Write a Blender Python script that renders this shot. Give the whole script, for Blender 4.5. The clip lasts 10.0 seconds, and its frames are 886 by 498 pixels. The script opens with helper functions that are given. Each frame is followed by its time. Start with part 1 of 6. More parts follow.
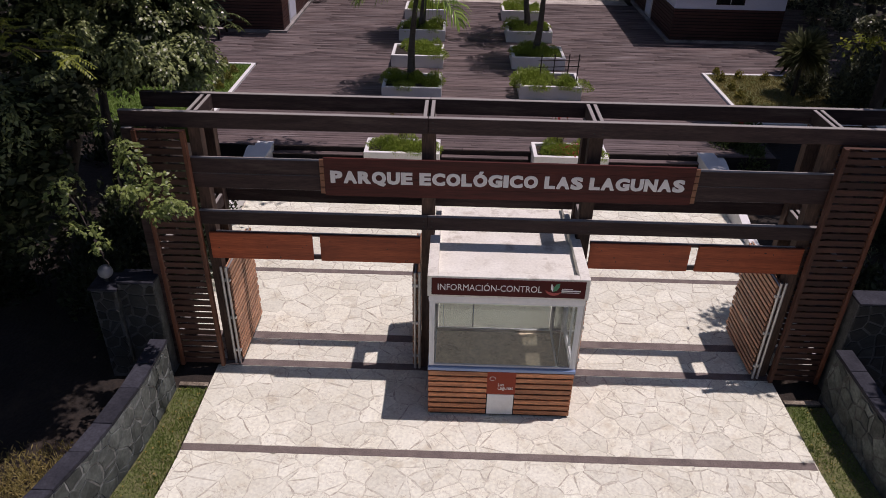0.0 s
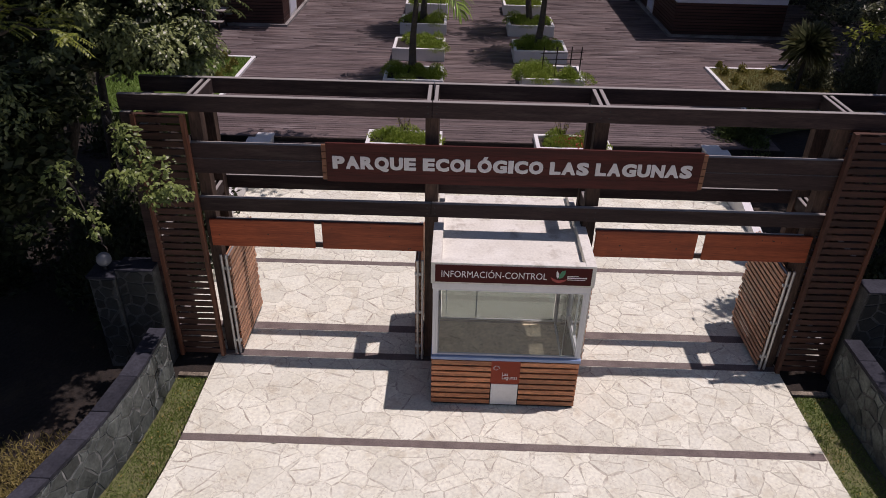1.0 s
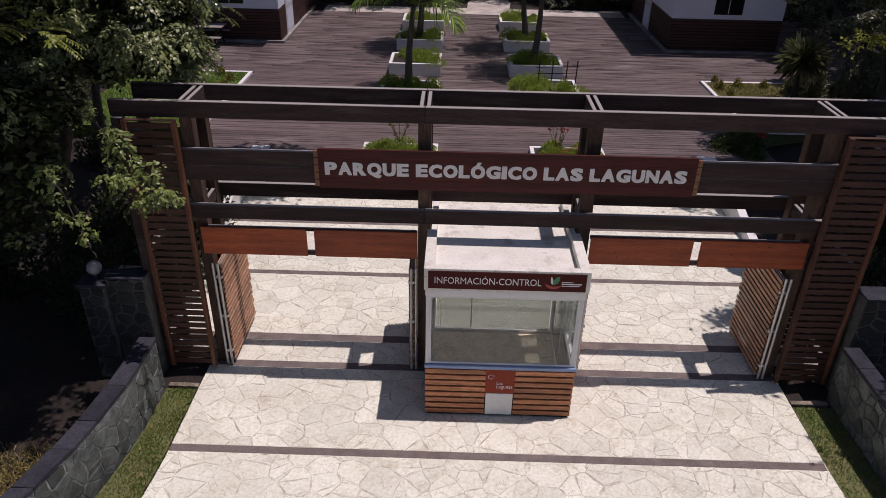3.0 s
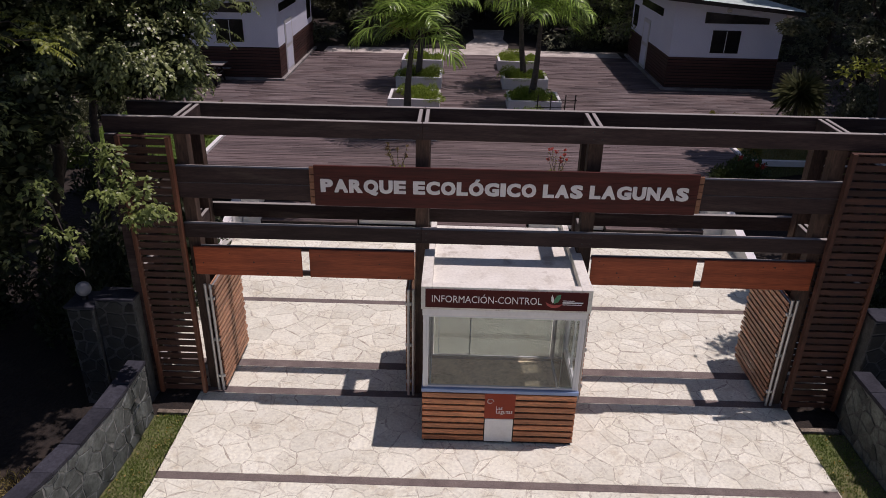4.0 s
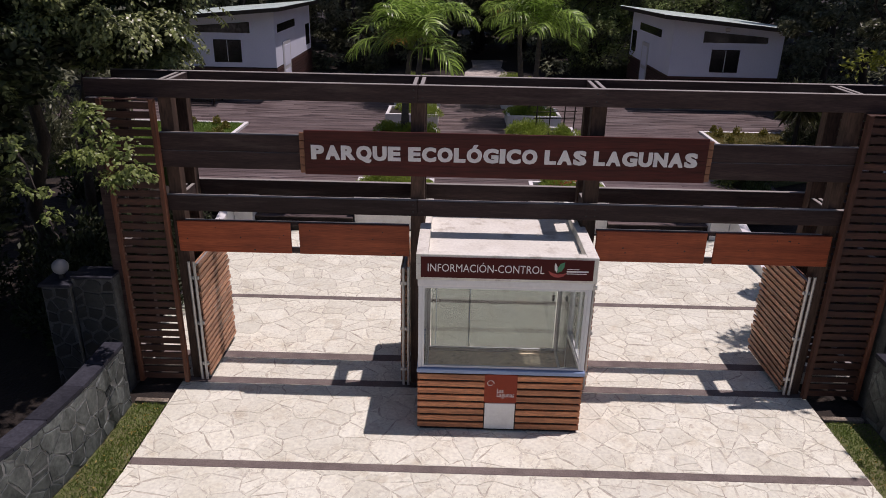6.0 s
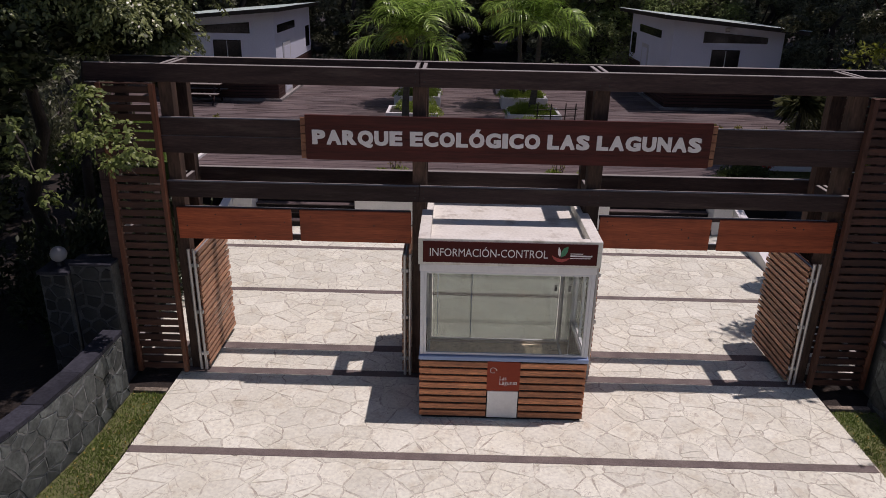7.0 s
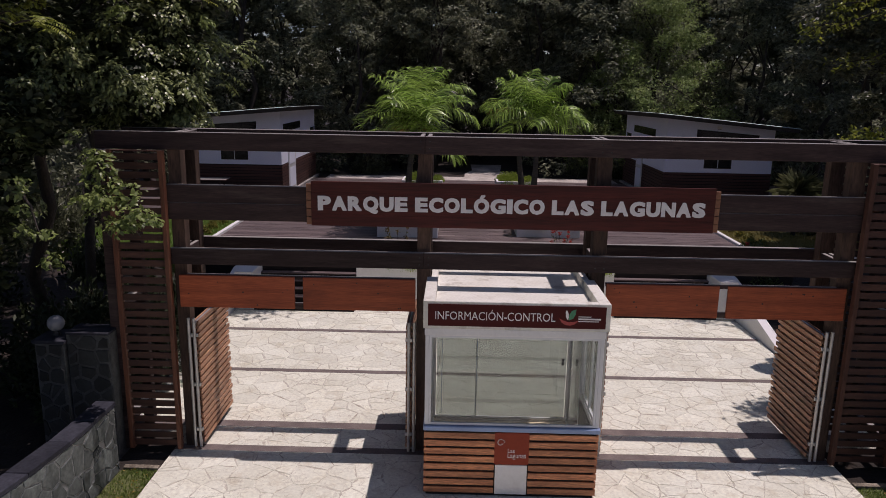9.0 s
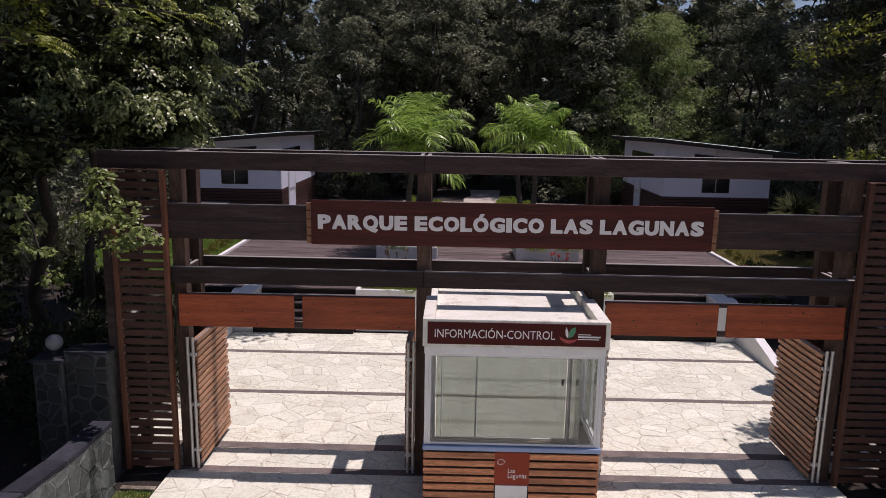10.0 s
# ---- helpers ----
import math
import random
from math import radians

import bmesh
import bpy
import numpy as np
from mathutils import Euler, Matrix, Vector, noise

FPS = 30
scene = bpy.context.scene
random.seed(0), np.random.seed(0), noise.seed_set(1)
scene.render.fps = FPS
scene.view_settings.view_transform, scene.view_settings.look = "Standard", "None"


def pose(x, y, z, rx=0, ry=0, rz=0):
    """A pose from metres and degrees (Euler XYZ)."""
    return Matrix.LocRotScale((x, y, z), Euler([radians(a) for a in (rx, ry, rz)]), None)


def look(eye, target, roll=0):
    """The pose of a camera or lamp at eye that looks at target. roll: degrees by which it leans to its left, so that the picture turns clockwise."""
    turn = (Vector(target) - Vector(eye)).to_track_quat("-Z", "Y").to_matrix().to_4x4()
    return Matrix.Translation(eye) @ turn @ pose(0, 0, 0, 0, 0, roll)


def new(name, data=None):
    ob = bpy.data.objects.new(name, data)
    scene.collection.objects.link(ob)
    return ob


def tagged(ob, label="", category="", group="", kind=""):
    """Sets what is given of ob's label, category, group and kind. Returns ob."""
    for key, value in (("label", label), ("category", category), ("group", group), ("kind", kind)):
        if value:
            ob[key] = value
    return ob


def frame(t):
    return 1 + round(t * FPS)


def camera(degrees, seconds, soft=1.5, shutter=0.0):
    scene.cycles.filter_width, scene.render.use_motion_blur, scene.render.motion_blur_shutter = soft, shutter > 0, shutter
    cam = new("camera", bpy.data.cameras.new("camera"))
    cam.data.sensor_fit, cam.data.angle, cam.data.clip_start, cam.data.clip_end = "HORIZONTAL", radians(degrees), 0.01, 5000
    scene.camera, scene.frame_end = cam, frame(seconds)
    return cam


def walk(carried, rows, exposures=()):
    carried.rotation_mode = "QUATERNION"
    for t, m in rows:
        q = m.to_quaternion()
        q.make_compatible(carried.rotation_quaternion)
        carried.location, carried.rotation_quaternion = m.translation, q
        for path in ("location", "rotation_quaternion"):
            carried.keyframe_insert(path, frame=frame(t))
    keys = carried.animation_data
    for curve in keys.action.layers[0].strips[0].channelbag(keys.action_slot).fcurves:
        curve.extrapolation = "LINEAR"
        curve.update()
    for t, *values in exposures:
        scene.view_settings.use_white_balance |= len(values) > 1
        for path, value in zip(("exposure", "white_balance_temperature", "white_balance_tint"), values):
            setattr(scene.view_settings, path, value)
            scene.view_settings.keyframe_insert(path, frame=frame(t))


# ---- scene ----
cam = camera(63.2, 10.0, soft=0.6)
PATH = [
    (0, (-0.77, -9.696, 8.357), (-0.796, -7.986, 7.32), 1.2),
    (0.5, (-0.814, -9.684, 8.268), (-0.84, -7.975, 7.231), 1.2),
    (1, (-0.831, -9.665, 8.101), (-0.855, -7.954, 7.065), 1.3),
    (1.5, (-0.827, -9.678, 8.054), (-0.852, -7.968, 7.017), 1.2),
    (2, (-0.808, -9.697, 8.028), (-0.831, -7.984, 6.997), 1.2),
    (2.5, (-0.77, -9.681, 7.987), (-0.793, -7.96, 6.967), 1.2),
    (4, (-0.709, -9.655, 7.414), (-0.734, -7.856, 6.541), 1.2),
    (4.5, (-0.69, -9.606, 7.109), (-0.717, -7.776, 6.302), 1.1),
    (5, (-0.647, -9.54, 6.879), (-0.677, -7.688, 6.123), 1.1),
    (5.5, (-0.642, -9.572, 6.487), (-0.671, -7.717, 5.742), 1.1),
    (6, (-0.645, -9.589, 6.2), (-0.673, -7.735, 5.45), 1.1),
    (7.5, (-0.698, -9.641, 5.727), (-0.723, -7.759, 5.048), 1.1),
    (8, (-0.704, -9.66, 5.542), (-0.729, -7.751, 4.945), 1.1),
    (8.5, (-0.696, -9.669, 5.417), (-0.727, -7.739, 4.894), 1.0),
    (9, (-0.75, -9.689, 5.302), (-0.78, -7.739, 4.86), 1.0),
    (9.5, (-0.75, -9.708, 5.247), (-0.779, -7.744, 4.871), 1.0),
    (10, (-0.753, -9.735, 5.196), (-0.782, -7.769, 4.827), 1.0),
]
EXPOSURES = [(0, -0.24, 6200, 28), (2.5, -0.24, 6200, 28), (4.0, -0.27, 6200, 28), (5.0, -0.25, 6200, 28), (5.5, -0.18, 6200, 28), (6.0, -0.17, 6200, 28), (7.5, -0.46, 6200, 28), (8.0, -0.47, 6200, 28), (9.0, -0.37, 6200, 28), (10, -0.02, 6200, 28)]
walk(cam, [(t, look(eye, target, roll)) for t, eye, target, roll in PATH], EXPOSURES)

# ---------------------------------------------------------------- world and light
SUN_WAY = Vector((0.27, 0.056, 1.0)).normalized()
world = bpy.data.worlds.new("world")
scene.world = world
world.use_nodes = True
wn = world.node_tree.nodes
sky = wn.new("ShaderNodeTexSky")
sky.sky_type = "NISHITA"
sky.sun_disc = False
sky.sun_elevation = math.asin(SUN_WAY.z)
sky.sun_rotation = math.atan2(SUN_WAY.x, SUN_WAY.y)
sky.dust_density = 0.8
wn["Background"].inputs["Strength"].default_value = 0.066
world.node_tree.links.new(sky.outputs["Color"], wn["Background"].inputs["Color"])
sun_data = bpy.data.lights.new("sun", "SUN")
sun_data.energy = 3.7
sun_data.angle = radians(0.5)
sun_data.color = (1.0, 0.922, 0.83)
sun = new("sun", sun_data)
sun.matrix_world = look(SUN_WAY * 60, (0, 0, 0))


# ---------------------------------------------------------------- materials
def rgba(c):
    return (c[0], c[1], c[2], 1.0)


def surface(name, a, b, scale=3.0, rough=0.6, stretch=(1, 1, 1), fine=40.0, fine_mix=0.25, bump=0.2, bump_size=0.01,
            vary="", vary_amount=0.25, metallic=0.0, spec=0.5, stain=None, stain_scale=0.7, stain_amount=0.5, upper=None, cracks=None, stain_grain=False):
    """Two colours mixed by a broad noise, a fine grain, a relief and, at will, a different tone for each piece."""
    m = bpy.data.materials.new(name)
    m.use_nodes = True
    nt = m.node_tree
    n, ln = nt.nodes, nt.links.new
    bsdf = n["Principled BSDF"]
    geo = n.new("ShaderNodeNewGeometry")
    mp = n.new("ShaderNodeMapping")
    mp.inputs["Scale"].default_value = stretch
    ln(geo.outputs["Position"], mp.inputs["Vector"])
    broad = n.new("ShaderNodeTexNoise")
    broad.inputs["Scale"].default_value = scale
    broad.inputs["Detail"].default_value = 5
    ln(mp.outputs["Vector"], broad.inputs["Vector"])
    ramp = n.new("ShaderNodeMapRange")
    ramp.inputs["From Min"].default_value = 0.3
    ramp.inputs["From Max"].default_value = 0.7
    ln(broad.outputs["Fac"], ramp.inputs["Value"])
    mix = n.new("ShaderNodeMix")
    mix.data_type = "RGBA"
    mix.inputs[6].default_value = rgba(a)
    mix.inputs[7].default_value = rgba(b)
    ln(ramp.outputs["Result"], mix.inputs[0])
    grain = n.new("ShaderNodeTexNoise")
    grain.inputs["Scale"].default_value = fine
    grain.inputs["Detail"].default_value = 6
    ln(mp.outputs["Vector"], grain.inputs["Vector"])
    gr = n.new("ShaderNodeMapRange")
    gr.inputs["From Min"].default_value = 0.25
    gr.inputs["From Max"].default_value = 0.75
    gr.inputs["To Min"].default_value = 1 - fine_mix
    gr.inputs["To Max"].default_value = 1 + fine_mix
    ln(grain.outputs["Fac"], gr.inputs["Value"])
    mul = n.new("ShaderNodeMix")
    mul.data_type = "RGBA"
    mul.blend_type = "MULTIPLY"
    mul.inputs[0].default_value = 1.0
    ln(mix.outputs[2], mul.inputs[6])
    ln(gr.outputs["Result"], mul.inputs[7])
    col = mul.outputs[2]
    if vary:
        if vary == "object":
            src = n.new("ShaderNodeObjectInfo").outputs["Random"]
        else:
            src = geo.outputs["Random Per Island"]
        vr = n.new("ShaderNodeMapRange")
        vr.inputs["To Min"].default_value = 1 - vary_amount
        vr.inputs["To Max"].default_value = 1 + vary_amount
        ln(src, vr.inputs["Value"])
        m2 = n.new("ShaderNodeMix")
        m2.data_type = "RGBA"
        m2.blend_type = "MULTIPLY"
        m2.inputs[0].default_value = 1.0
        ln(col, m2.inputs[6])
        ln(vr.outputs["Result"], m2.inputs[7])
        col = m2.outputs[2]
    if stain:
        sn = n.new("ShaderNodeTexNoise")
        sn.inputs["Scale"].default_value = stain_scale
        sn.inputs["Detail"].default_value = 8
        sn.inputs["Roughness"].default_value = 0.65
        ln((mp if stain_grain else geo).outputs["Vector" if stain_grain else "Position"], sn.inputs["Vector"])
        sr = n.new("ShaderNodeMapRange")
        sr.inputs["From Min"].default_value = 0.54
        sr.inputs["From Max"].default_value = 0.7
        sr.inputs["To Max"].default_value = stain_amount
        ln(sn.outputs["Fac"], sr.inputs["Value"])
        m3 = n.new("ShaderNodeMix")
        m3.data_type = "RGBA"
        m3.inputs[7].default_value = rgba(stain)
        ln(sr.outputs["Result"], m3.inputs[0])
        ln(col, m3.inputs[6])
        col = m3.outputs[2]
    if cracks:
        "Thin wandering cracks and scratches, thick in some places and missing in others."
        for size, thin, mask_scale in ((2.3, 0.010, 1.3), (4.5, 0.012, 3.4), (9.0, 0.02, 5.5)):
            cn = n.new("ShaderNodeTexNoise")
            cn.inputs["Scale"].default_value = size
            cn.inputs["Detail"].default_value = 4
            cn.inputs["Distortion"].default_value = 0.8
            ln(geo.outputs["Position"], cn.inputs["Vector"])
            sub = n.new("ShaderNodeMath")
            sub.operation = "SUBTRACT"
            sub.inputs[1].default_value = 0.5
            ln(cn.outputs["Fac"], sub.inputs[0])
            ab = n.new("ShaderNodeMath")
            ab.operation = "ABSOLUTE"
            ln(sub.outputs[0], ab.inputs[0])
            line = n.new("ShaderNodeMapRange")
            line.inputs["From Max"].default_value = thin
            line.inputs["To Min"].default_value = 0.75
            line.inputs["To Max"].default_value = 0.0
            ln(ab.outputs[0], line.inputs["Value"])
            mk = n.new("ShaderNodeTexNoise")
            mk.inputs["Scale"].default_value = mask_scale
            mk.inputs["Detail"].default_value = 3
            ln(geo.outputs["Position"], mk.inputs["Vector"])
            mr = n.new("ShaderNodeMapRange")
            mr.inputs["From Min"].default_value = 0.47
            mr.inputs["From Max"].default_value = 0.62
            ln(mk.outputs["Fac"], mr.inputs["Value"])
            both = n.new("ShaderNodeMath")
            both.operation = "MULTIPLY"
            ln(line.outputs["Result"], both.inputs[0])
            ln(mr.outputs["Result"], both.inputs[1])
            m5 = n.new("ShaderNodeMix")
            m5.data_type = "RGBA"
            m5.inputs[7].default_value = rgba(cracks)
            ln(both.outputs[0], m5.inputs[0])
            ln(col, m5.inputs[6])
            col = m5.outputs[2]
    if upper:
        # Upward faces of the timber take a paler colour.
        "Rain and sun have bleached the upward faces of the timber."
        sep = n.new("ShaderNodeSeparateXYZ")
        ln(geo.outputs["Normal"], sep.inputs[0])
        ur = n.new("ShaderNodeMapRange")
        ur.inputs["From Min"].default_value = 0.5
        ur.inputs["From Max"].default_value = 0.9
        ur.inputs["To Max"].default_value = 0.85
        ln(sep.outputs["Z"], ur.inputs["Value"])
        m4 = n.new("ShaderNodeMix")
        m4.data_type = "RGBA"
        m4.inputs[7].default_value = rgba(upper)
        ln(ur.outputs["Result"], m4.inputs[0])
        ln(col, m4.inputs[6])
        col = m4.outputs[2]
    ln(col, bsdf.inputs["Base Color"])
    rr = n.new("ShaderNodeMapRange")
    rr.inputs["To Min"].default_value = max(0.02, rough - 0.12)
    rr.inputs["To Max"].default_value = min(1.0, rough + 0.12)
    ln(grain.outputs["Fac"], rr.inputs["Value"])
    ln(rr.outputs["Result"], bsdf.inputs["Roughness"])
    bsdf.inputs["Metallic"].default_value = metallic
    bsdf.inputs["Specular IOR Level"].default_value = spec
    if bump:
        bp = n.new("ShaderNodeBump")
        bp.inputs["Strength"].default_value = bump
        bp.inputs["Distance"].default_value = bump_size
        ln(grain.outputs["Fac"], bp.inputs["Height"])
        ln(bp.outputs["Normal"], bsdf.inputs["Normal"])
    return m


def leafy(name, a, b, rough=0.45, through_light=0.35):
    """A leaf: its tone differs from leaf to leaf, and some light comes through it."""
    m = bpy.data.materials.new(name)
    m.use_nodes = True
    nt = m.node_tree
    n, ln = nt.nodes, nt.links.new
    bsdf = n["Principled BSDF"]
    geo = n.new("ShaderNodeNewGeometry")
    noise_node = n.new("ShaderNodeTexNoise")
    noise_node.inputs["Scale"].default_value = 0.9
    noise_node.inputs["Detail"].default_value = 3
    ln(geo.outputs["Position"], noise_node.inputs["Vector"])
    add = n.new("ShaderNodeMath")
    add.operation = "ADD"
    ln(noise_node.outputs["Fac"], add.inputs[0])
    ln(geo.outputs["Random Per Island"], add.inputs[1])
    mr = n.new("ShaderNodeMapRange")
    mr.inputs["From Min"].default_value = 0.35
    mr.inputs["From Max"].default_value = 1.45
    ln(add.outputs[0], mr.inputs["Value"])
    mix = n.new("ShaderNodeMix")
    mix.data_type = "RGBA"
    mix.inputs[6].default_value = rgba(a)
    mix.inputs[7].default_value = rgba(b)
    ln(mr.outputs["Result"], mix.inputs[0])
    ln(mix.outputs[2], bsdf.inputs["Base Color"])
    bsdf.inputs["Roughness"].default_value = rough
    bsdf.inputs["Specular IOR Level"].default_value = 0.4
    tr = n.new("ShaderNodeBsdfTranslucent")
    ln(mix.outputs[2], tr.inputs["Color"])
    ms = n.new("ShaderNodeMixShader")
    ms.inputs[0].default_value = through_light
    ln(bsdf.outputs[0], ms.inputs[1])
    ln(tr.outputs[0], ms.inputs[2])
    ln(ms.outputs[0], n["Material Output"].inputs["Surface"])
    return m


M = {}
M["paving"] = surface("pale paving stone", (0.775, 0.778, 0.652), (0.685, 0.675, 0.54), 1.4, 0.7, cracks=(0.40, 0.35, 0.27), fine=19, fine_mix=0.15, bump=0.4,
                      bump_size=0.006, vary="object", vary_amount=0.085, stain=(0.52, 0.46, 0.32), stain_scale=3.1, stain_amount=0.6)
M["paving_more"] = surface("pale paving stone further on", (0.775, 0.778, 0.652), (0.685, 0.675, 0.54), 1.4, 0.7, cracks=(0.40, 0.35, 0.27), fine=19, fine_mix=0.15, bump=0.4,
                      bump_size=0.006, vary="island", vary_amount=0.085, stain=(0.52, 0.46, 0.32), stain_scale=3.1, stain_amount=0.6)
M["mortar"] = surface("tan and grey mortar", (0.74, 0.73, 0.61), (0.40, 0.36, 0.285), 3.6, 0.9, fine=24, fine_mix=0.3, bump=0.5)
M["plinth"] = surface("dirty grey concrete", (0.36, 0.335, 0.315), (0.17, 0.155, 0.145), 2.5, 0.85, fine=25, fine_mix=0.35, bump=0.4)
M["edge_grit"] = surface("gritty earth-stained concrete", (0.34, 0.29, 0.22), (0.13, 0.105, 0.075), 6, 0.95, fine=30, fine_mix=0.5, bump=0.7, bump_size=0.02)
M["band"] = surface("worn brown-grey concrete", (0.20, 0.165, 0.145), (0.125, 0.10, 0.09), 4, 0.85, fine=50, fine_mix=0.3, bump=0.4)
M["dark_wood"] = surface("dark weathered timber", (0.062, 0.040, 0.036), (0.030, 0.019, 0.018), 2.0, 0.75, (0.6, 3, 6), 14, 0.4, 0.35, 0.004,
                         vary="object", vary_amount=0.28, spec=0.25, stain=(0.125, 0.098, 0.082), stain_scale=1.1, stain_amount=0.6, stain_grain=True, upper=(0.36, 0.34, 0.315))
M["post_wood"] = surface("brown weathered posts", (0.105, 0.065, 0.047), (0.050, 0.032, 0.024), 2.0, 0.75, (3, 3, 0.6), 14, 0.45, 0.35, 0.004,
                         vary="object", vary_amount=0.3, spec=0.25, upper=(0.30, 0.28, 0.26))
M["red_wood"] = surface("red-stained boards", (0.45, 0.112, 0.044), (0.26, 0.062, 0.027), 1.3, 0.55, (0.6, 3, 9), 9, 0.32, 0.25, 0.003, spec=0.25, stain=(0.12, 0.035, 0.02), stain_scale=1.3, stain_amount=0.5,
                        vary="object", vary_amount=0.14)
M["sign_wood"] = surface("dark red sign boards", (0.090, 0.020, 0.0145), (0.052, 0.0125, 0.010), 1.5, 0.6, (0.4, 3, 6), 9, 0.35, 0.2, 0.003, spec=0.25,
                         vary="object", vary_amount=0.12)
M["slat_wood"] = surface("brown stained slats", (0.60, 0.245, 0.105), (0.33, 0.118, 0.05), 2.5, 0.55, (0.6, 3, 8), 16, 0.6, 0.3, 0.003,
                         vary="object", vary_amount=0.25)
M["leaf_wood"] = surface("sun-bleached gate slats", (0.52, 0.285, 0.165), (0.30, 0.15, 0.085), 2.5, 0.6, (3, 0.6, 6), 16, 0.45, 0.3, 0.003,
                         vary="object", vary_amount=0.34)
M["panel_wood"] = surface("dark brown panel slats", (0.082, 0.034, 0.021), (0.042, 0.018, 0.012), 2.5, 0.6, (0.6, 3, 6), 16, 0.4, 0.3, 0.003,
                          vary="object", vary_amount=0.25)
M["trim_wood"] = surface("orange-brown trim", (0.165, 0.060, 0.030), (0.105, 0.039, 0.021), 2.5, 0.5, (3, 3, 0.5), 14, 0.35, 0.25, 0.003)
M["side_trim"] = surface("brown side board", (0.105, 0.050, 0.034), (0.065, 0.031, 0.022), 2.5, 0.6, (3, 3, 0.5), 14, 0.35, 0.25, 0.003, spec=0.25)
M["end_wood"] = surface("cut board ends", (0.34, 0.17, 0.085), (0.25, 0.11, 0.06), 6, 0.7, fine=40, fine_mix=0.3)
M["deck"] = surface("plum-brown deck boards", (0.152, 0.112, 0.104), (0.080, 0.058, 0.057), 1.2, 0.62, (0.35, 7, 7), 12, 0.5, 0.4, 0.005,
                    vary="object", vary_amount=0.24, stain=(0.33, 0.275, 0.27), stain_scale=1.3, stain_amount=0.55, stain_grain=True)
M["deck_more"] = surface("plum-brown deck boards further on", (0.152, 0.112, 0.104), (0.080, 0.058, 0.057), 1.2, 0.62, (0.35, 7, 7), 12, 0.5, 0.4, 0.005,
                    vary="island", vary_amount=0.24, stain=(0.33, 0.275, 0.27), stain_scale=1.3, stain_amount=0.55, stain_grain=True)
M["joint"] = surface("dark gap", (0.02, 0.014, 0.012), (0.012, 0.009, 0.008), 3, 0.9, bump=0)
M["white"] = surface("white painted render", (0.80, 0.79, 0.77), (0.72, 0.71, 0.69), 1.5, 0.65, fine=30, fine_mix=0.05, bump=0.2,
                     stain=(0.50, 0.47, 0.43), stain_scale=1.8, stain_amount=0.3)
M["roof_white"] = surface("stained white roof coating", (0.78, 0.77, 0.69), (0.68, 0.66, 0.57), 2.0, 0.75, fine=25, fine_mix=0.10, bump=0.3,
                          stain=(0.30, 0.25, 0.18), stain_scale=3.4, stain_amount=0.6)
M["hut_white"] = surface("cool white wall paint", (0.83, 0.86, 0.96), (0.76, 0.79, 0.90), 0.8, 0.7, fine=20, fine_mix=0.05, bump=0.15)
M["brown_panel"] = surface("brown sign panel", (0.085, 0.018, 0.015), (0.070, 0.015, 0.013), 1.0, 0.65, fine=30, fine_mix=0.04, bump=0, spec=0.12)
M["red_panel"] = surface("rust-red sign panel", (0.31, 0.052, 0.024), (0.26, 0.045, 0.021), 1.0, 0.6, fine=30, fine_mix=0.06, bump=0, spec=0.2)
M["letter"] = surface("off-white letters", (0.82, 0.80, 0.78), (0.76, 0.74, 0.72), 4, 0.5, fine=40, fine_mix=0.06, bump=0)
M["aluminium"] = surface("white-coated aluminium", (0.68, 0.69, 0.70), (0.62, 0.63, 0.64), 2, 0.35, fine=30, fine_mix=0.04, bump=0, metallic=0.1)
M["sill"] = surface("blue-grey coated sill", (0.27, 0.36, 0.55), (0.23, 0.31, 0.48), 2, 0.4, fine=30, fine_mix=0.05, bump=0)
M["pipe"] = surface("galvanised steel pipe", (0.55, 0.54, 0.52), (0.44, 0.43, 0.42), 5, 0.4, fine=40, fine_mix=0.12, bump=0.1, metallic=0.6)
M["black"] = surface("black iron", (0.02, 0.02, 0.02), (0.014, 0.014, 0.014), 4, 0.5, bump=0.1)
M["slate"] = surface("grey-green slate", (0.150, 0.168, 0.155), (0.060, 0.068, 0.064), 4.5, 0.7, spec=0.25, fine=22, fine_mix=0.35, bump=0.6, bump_size=0.012,
                     vary="object", vary_amount=0.4)
M["cap"] = surface("dark slate cap", (0.046, 0.047, 0.058), (0.026, 0.027, 0.035), 3.5, 0.75, spec=0.12, fine=25, fine_mix=0.3, bump=0.5, bump_size=0.01,
                   vary="object", vary_amount=0.22)
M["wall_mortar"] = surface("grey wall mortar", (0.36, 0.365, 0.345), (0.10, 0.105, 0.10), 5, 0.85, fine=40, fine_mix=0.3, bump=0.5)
M["soil"] = surface("brown soil and leaf litter", (0.030, 0.021, 0.015), (0.014, 0.0105, 0.008), 1.3, 0.95, fine=14, fine_mix=0.5, bump=0.8, bump_size=0.03,
                    stain=(0.085, 0.060, 0.034), stain_scale=1.1, stain_amount=0.4)
M["turf"] = surface("turf ground", (0.085, 0.115, 0.028), (0.15, 0.135, 0.06), 1.5, 0.95, fine=20, fine_mix=0.5, bump=0.7, bump_size=0.02)
M["gravel"] = surface("pale gravel path", (0.58, 0.53, 0.47), (0.33, 0.29, 0.25), 2.0, 0.9, fine=18, fine_mix=0.4, bump=0.7, bump_size=0.02)
M["blade"] = leafy("grass blades", (0.10, 0.19, 0.03), (0.27, 0.34, 0.08), 0.6, 0.4)
M["lawn_turf"] = surface("green turf", (0.085, 0.15, 0.024), (0.12, 0.17, 0.035), 1.5, 0.95, fine=20, fine_mix=0.4, bump=0.7, bump_size=0.02)
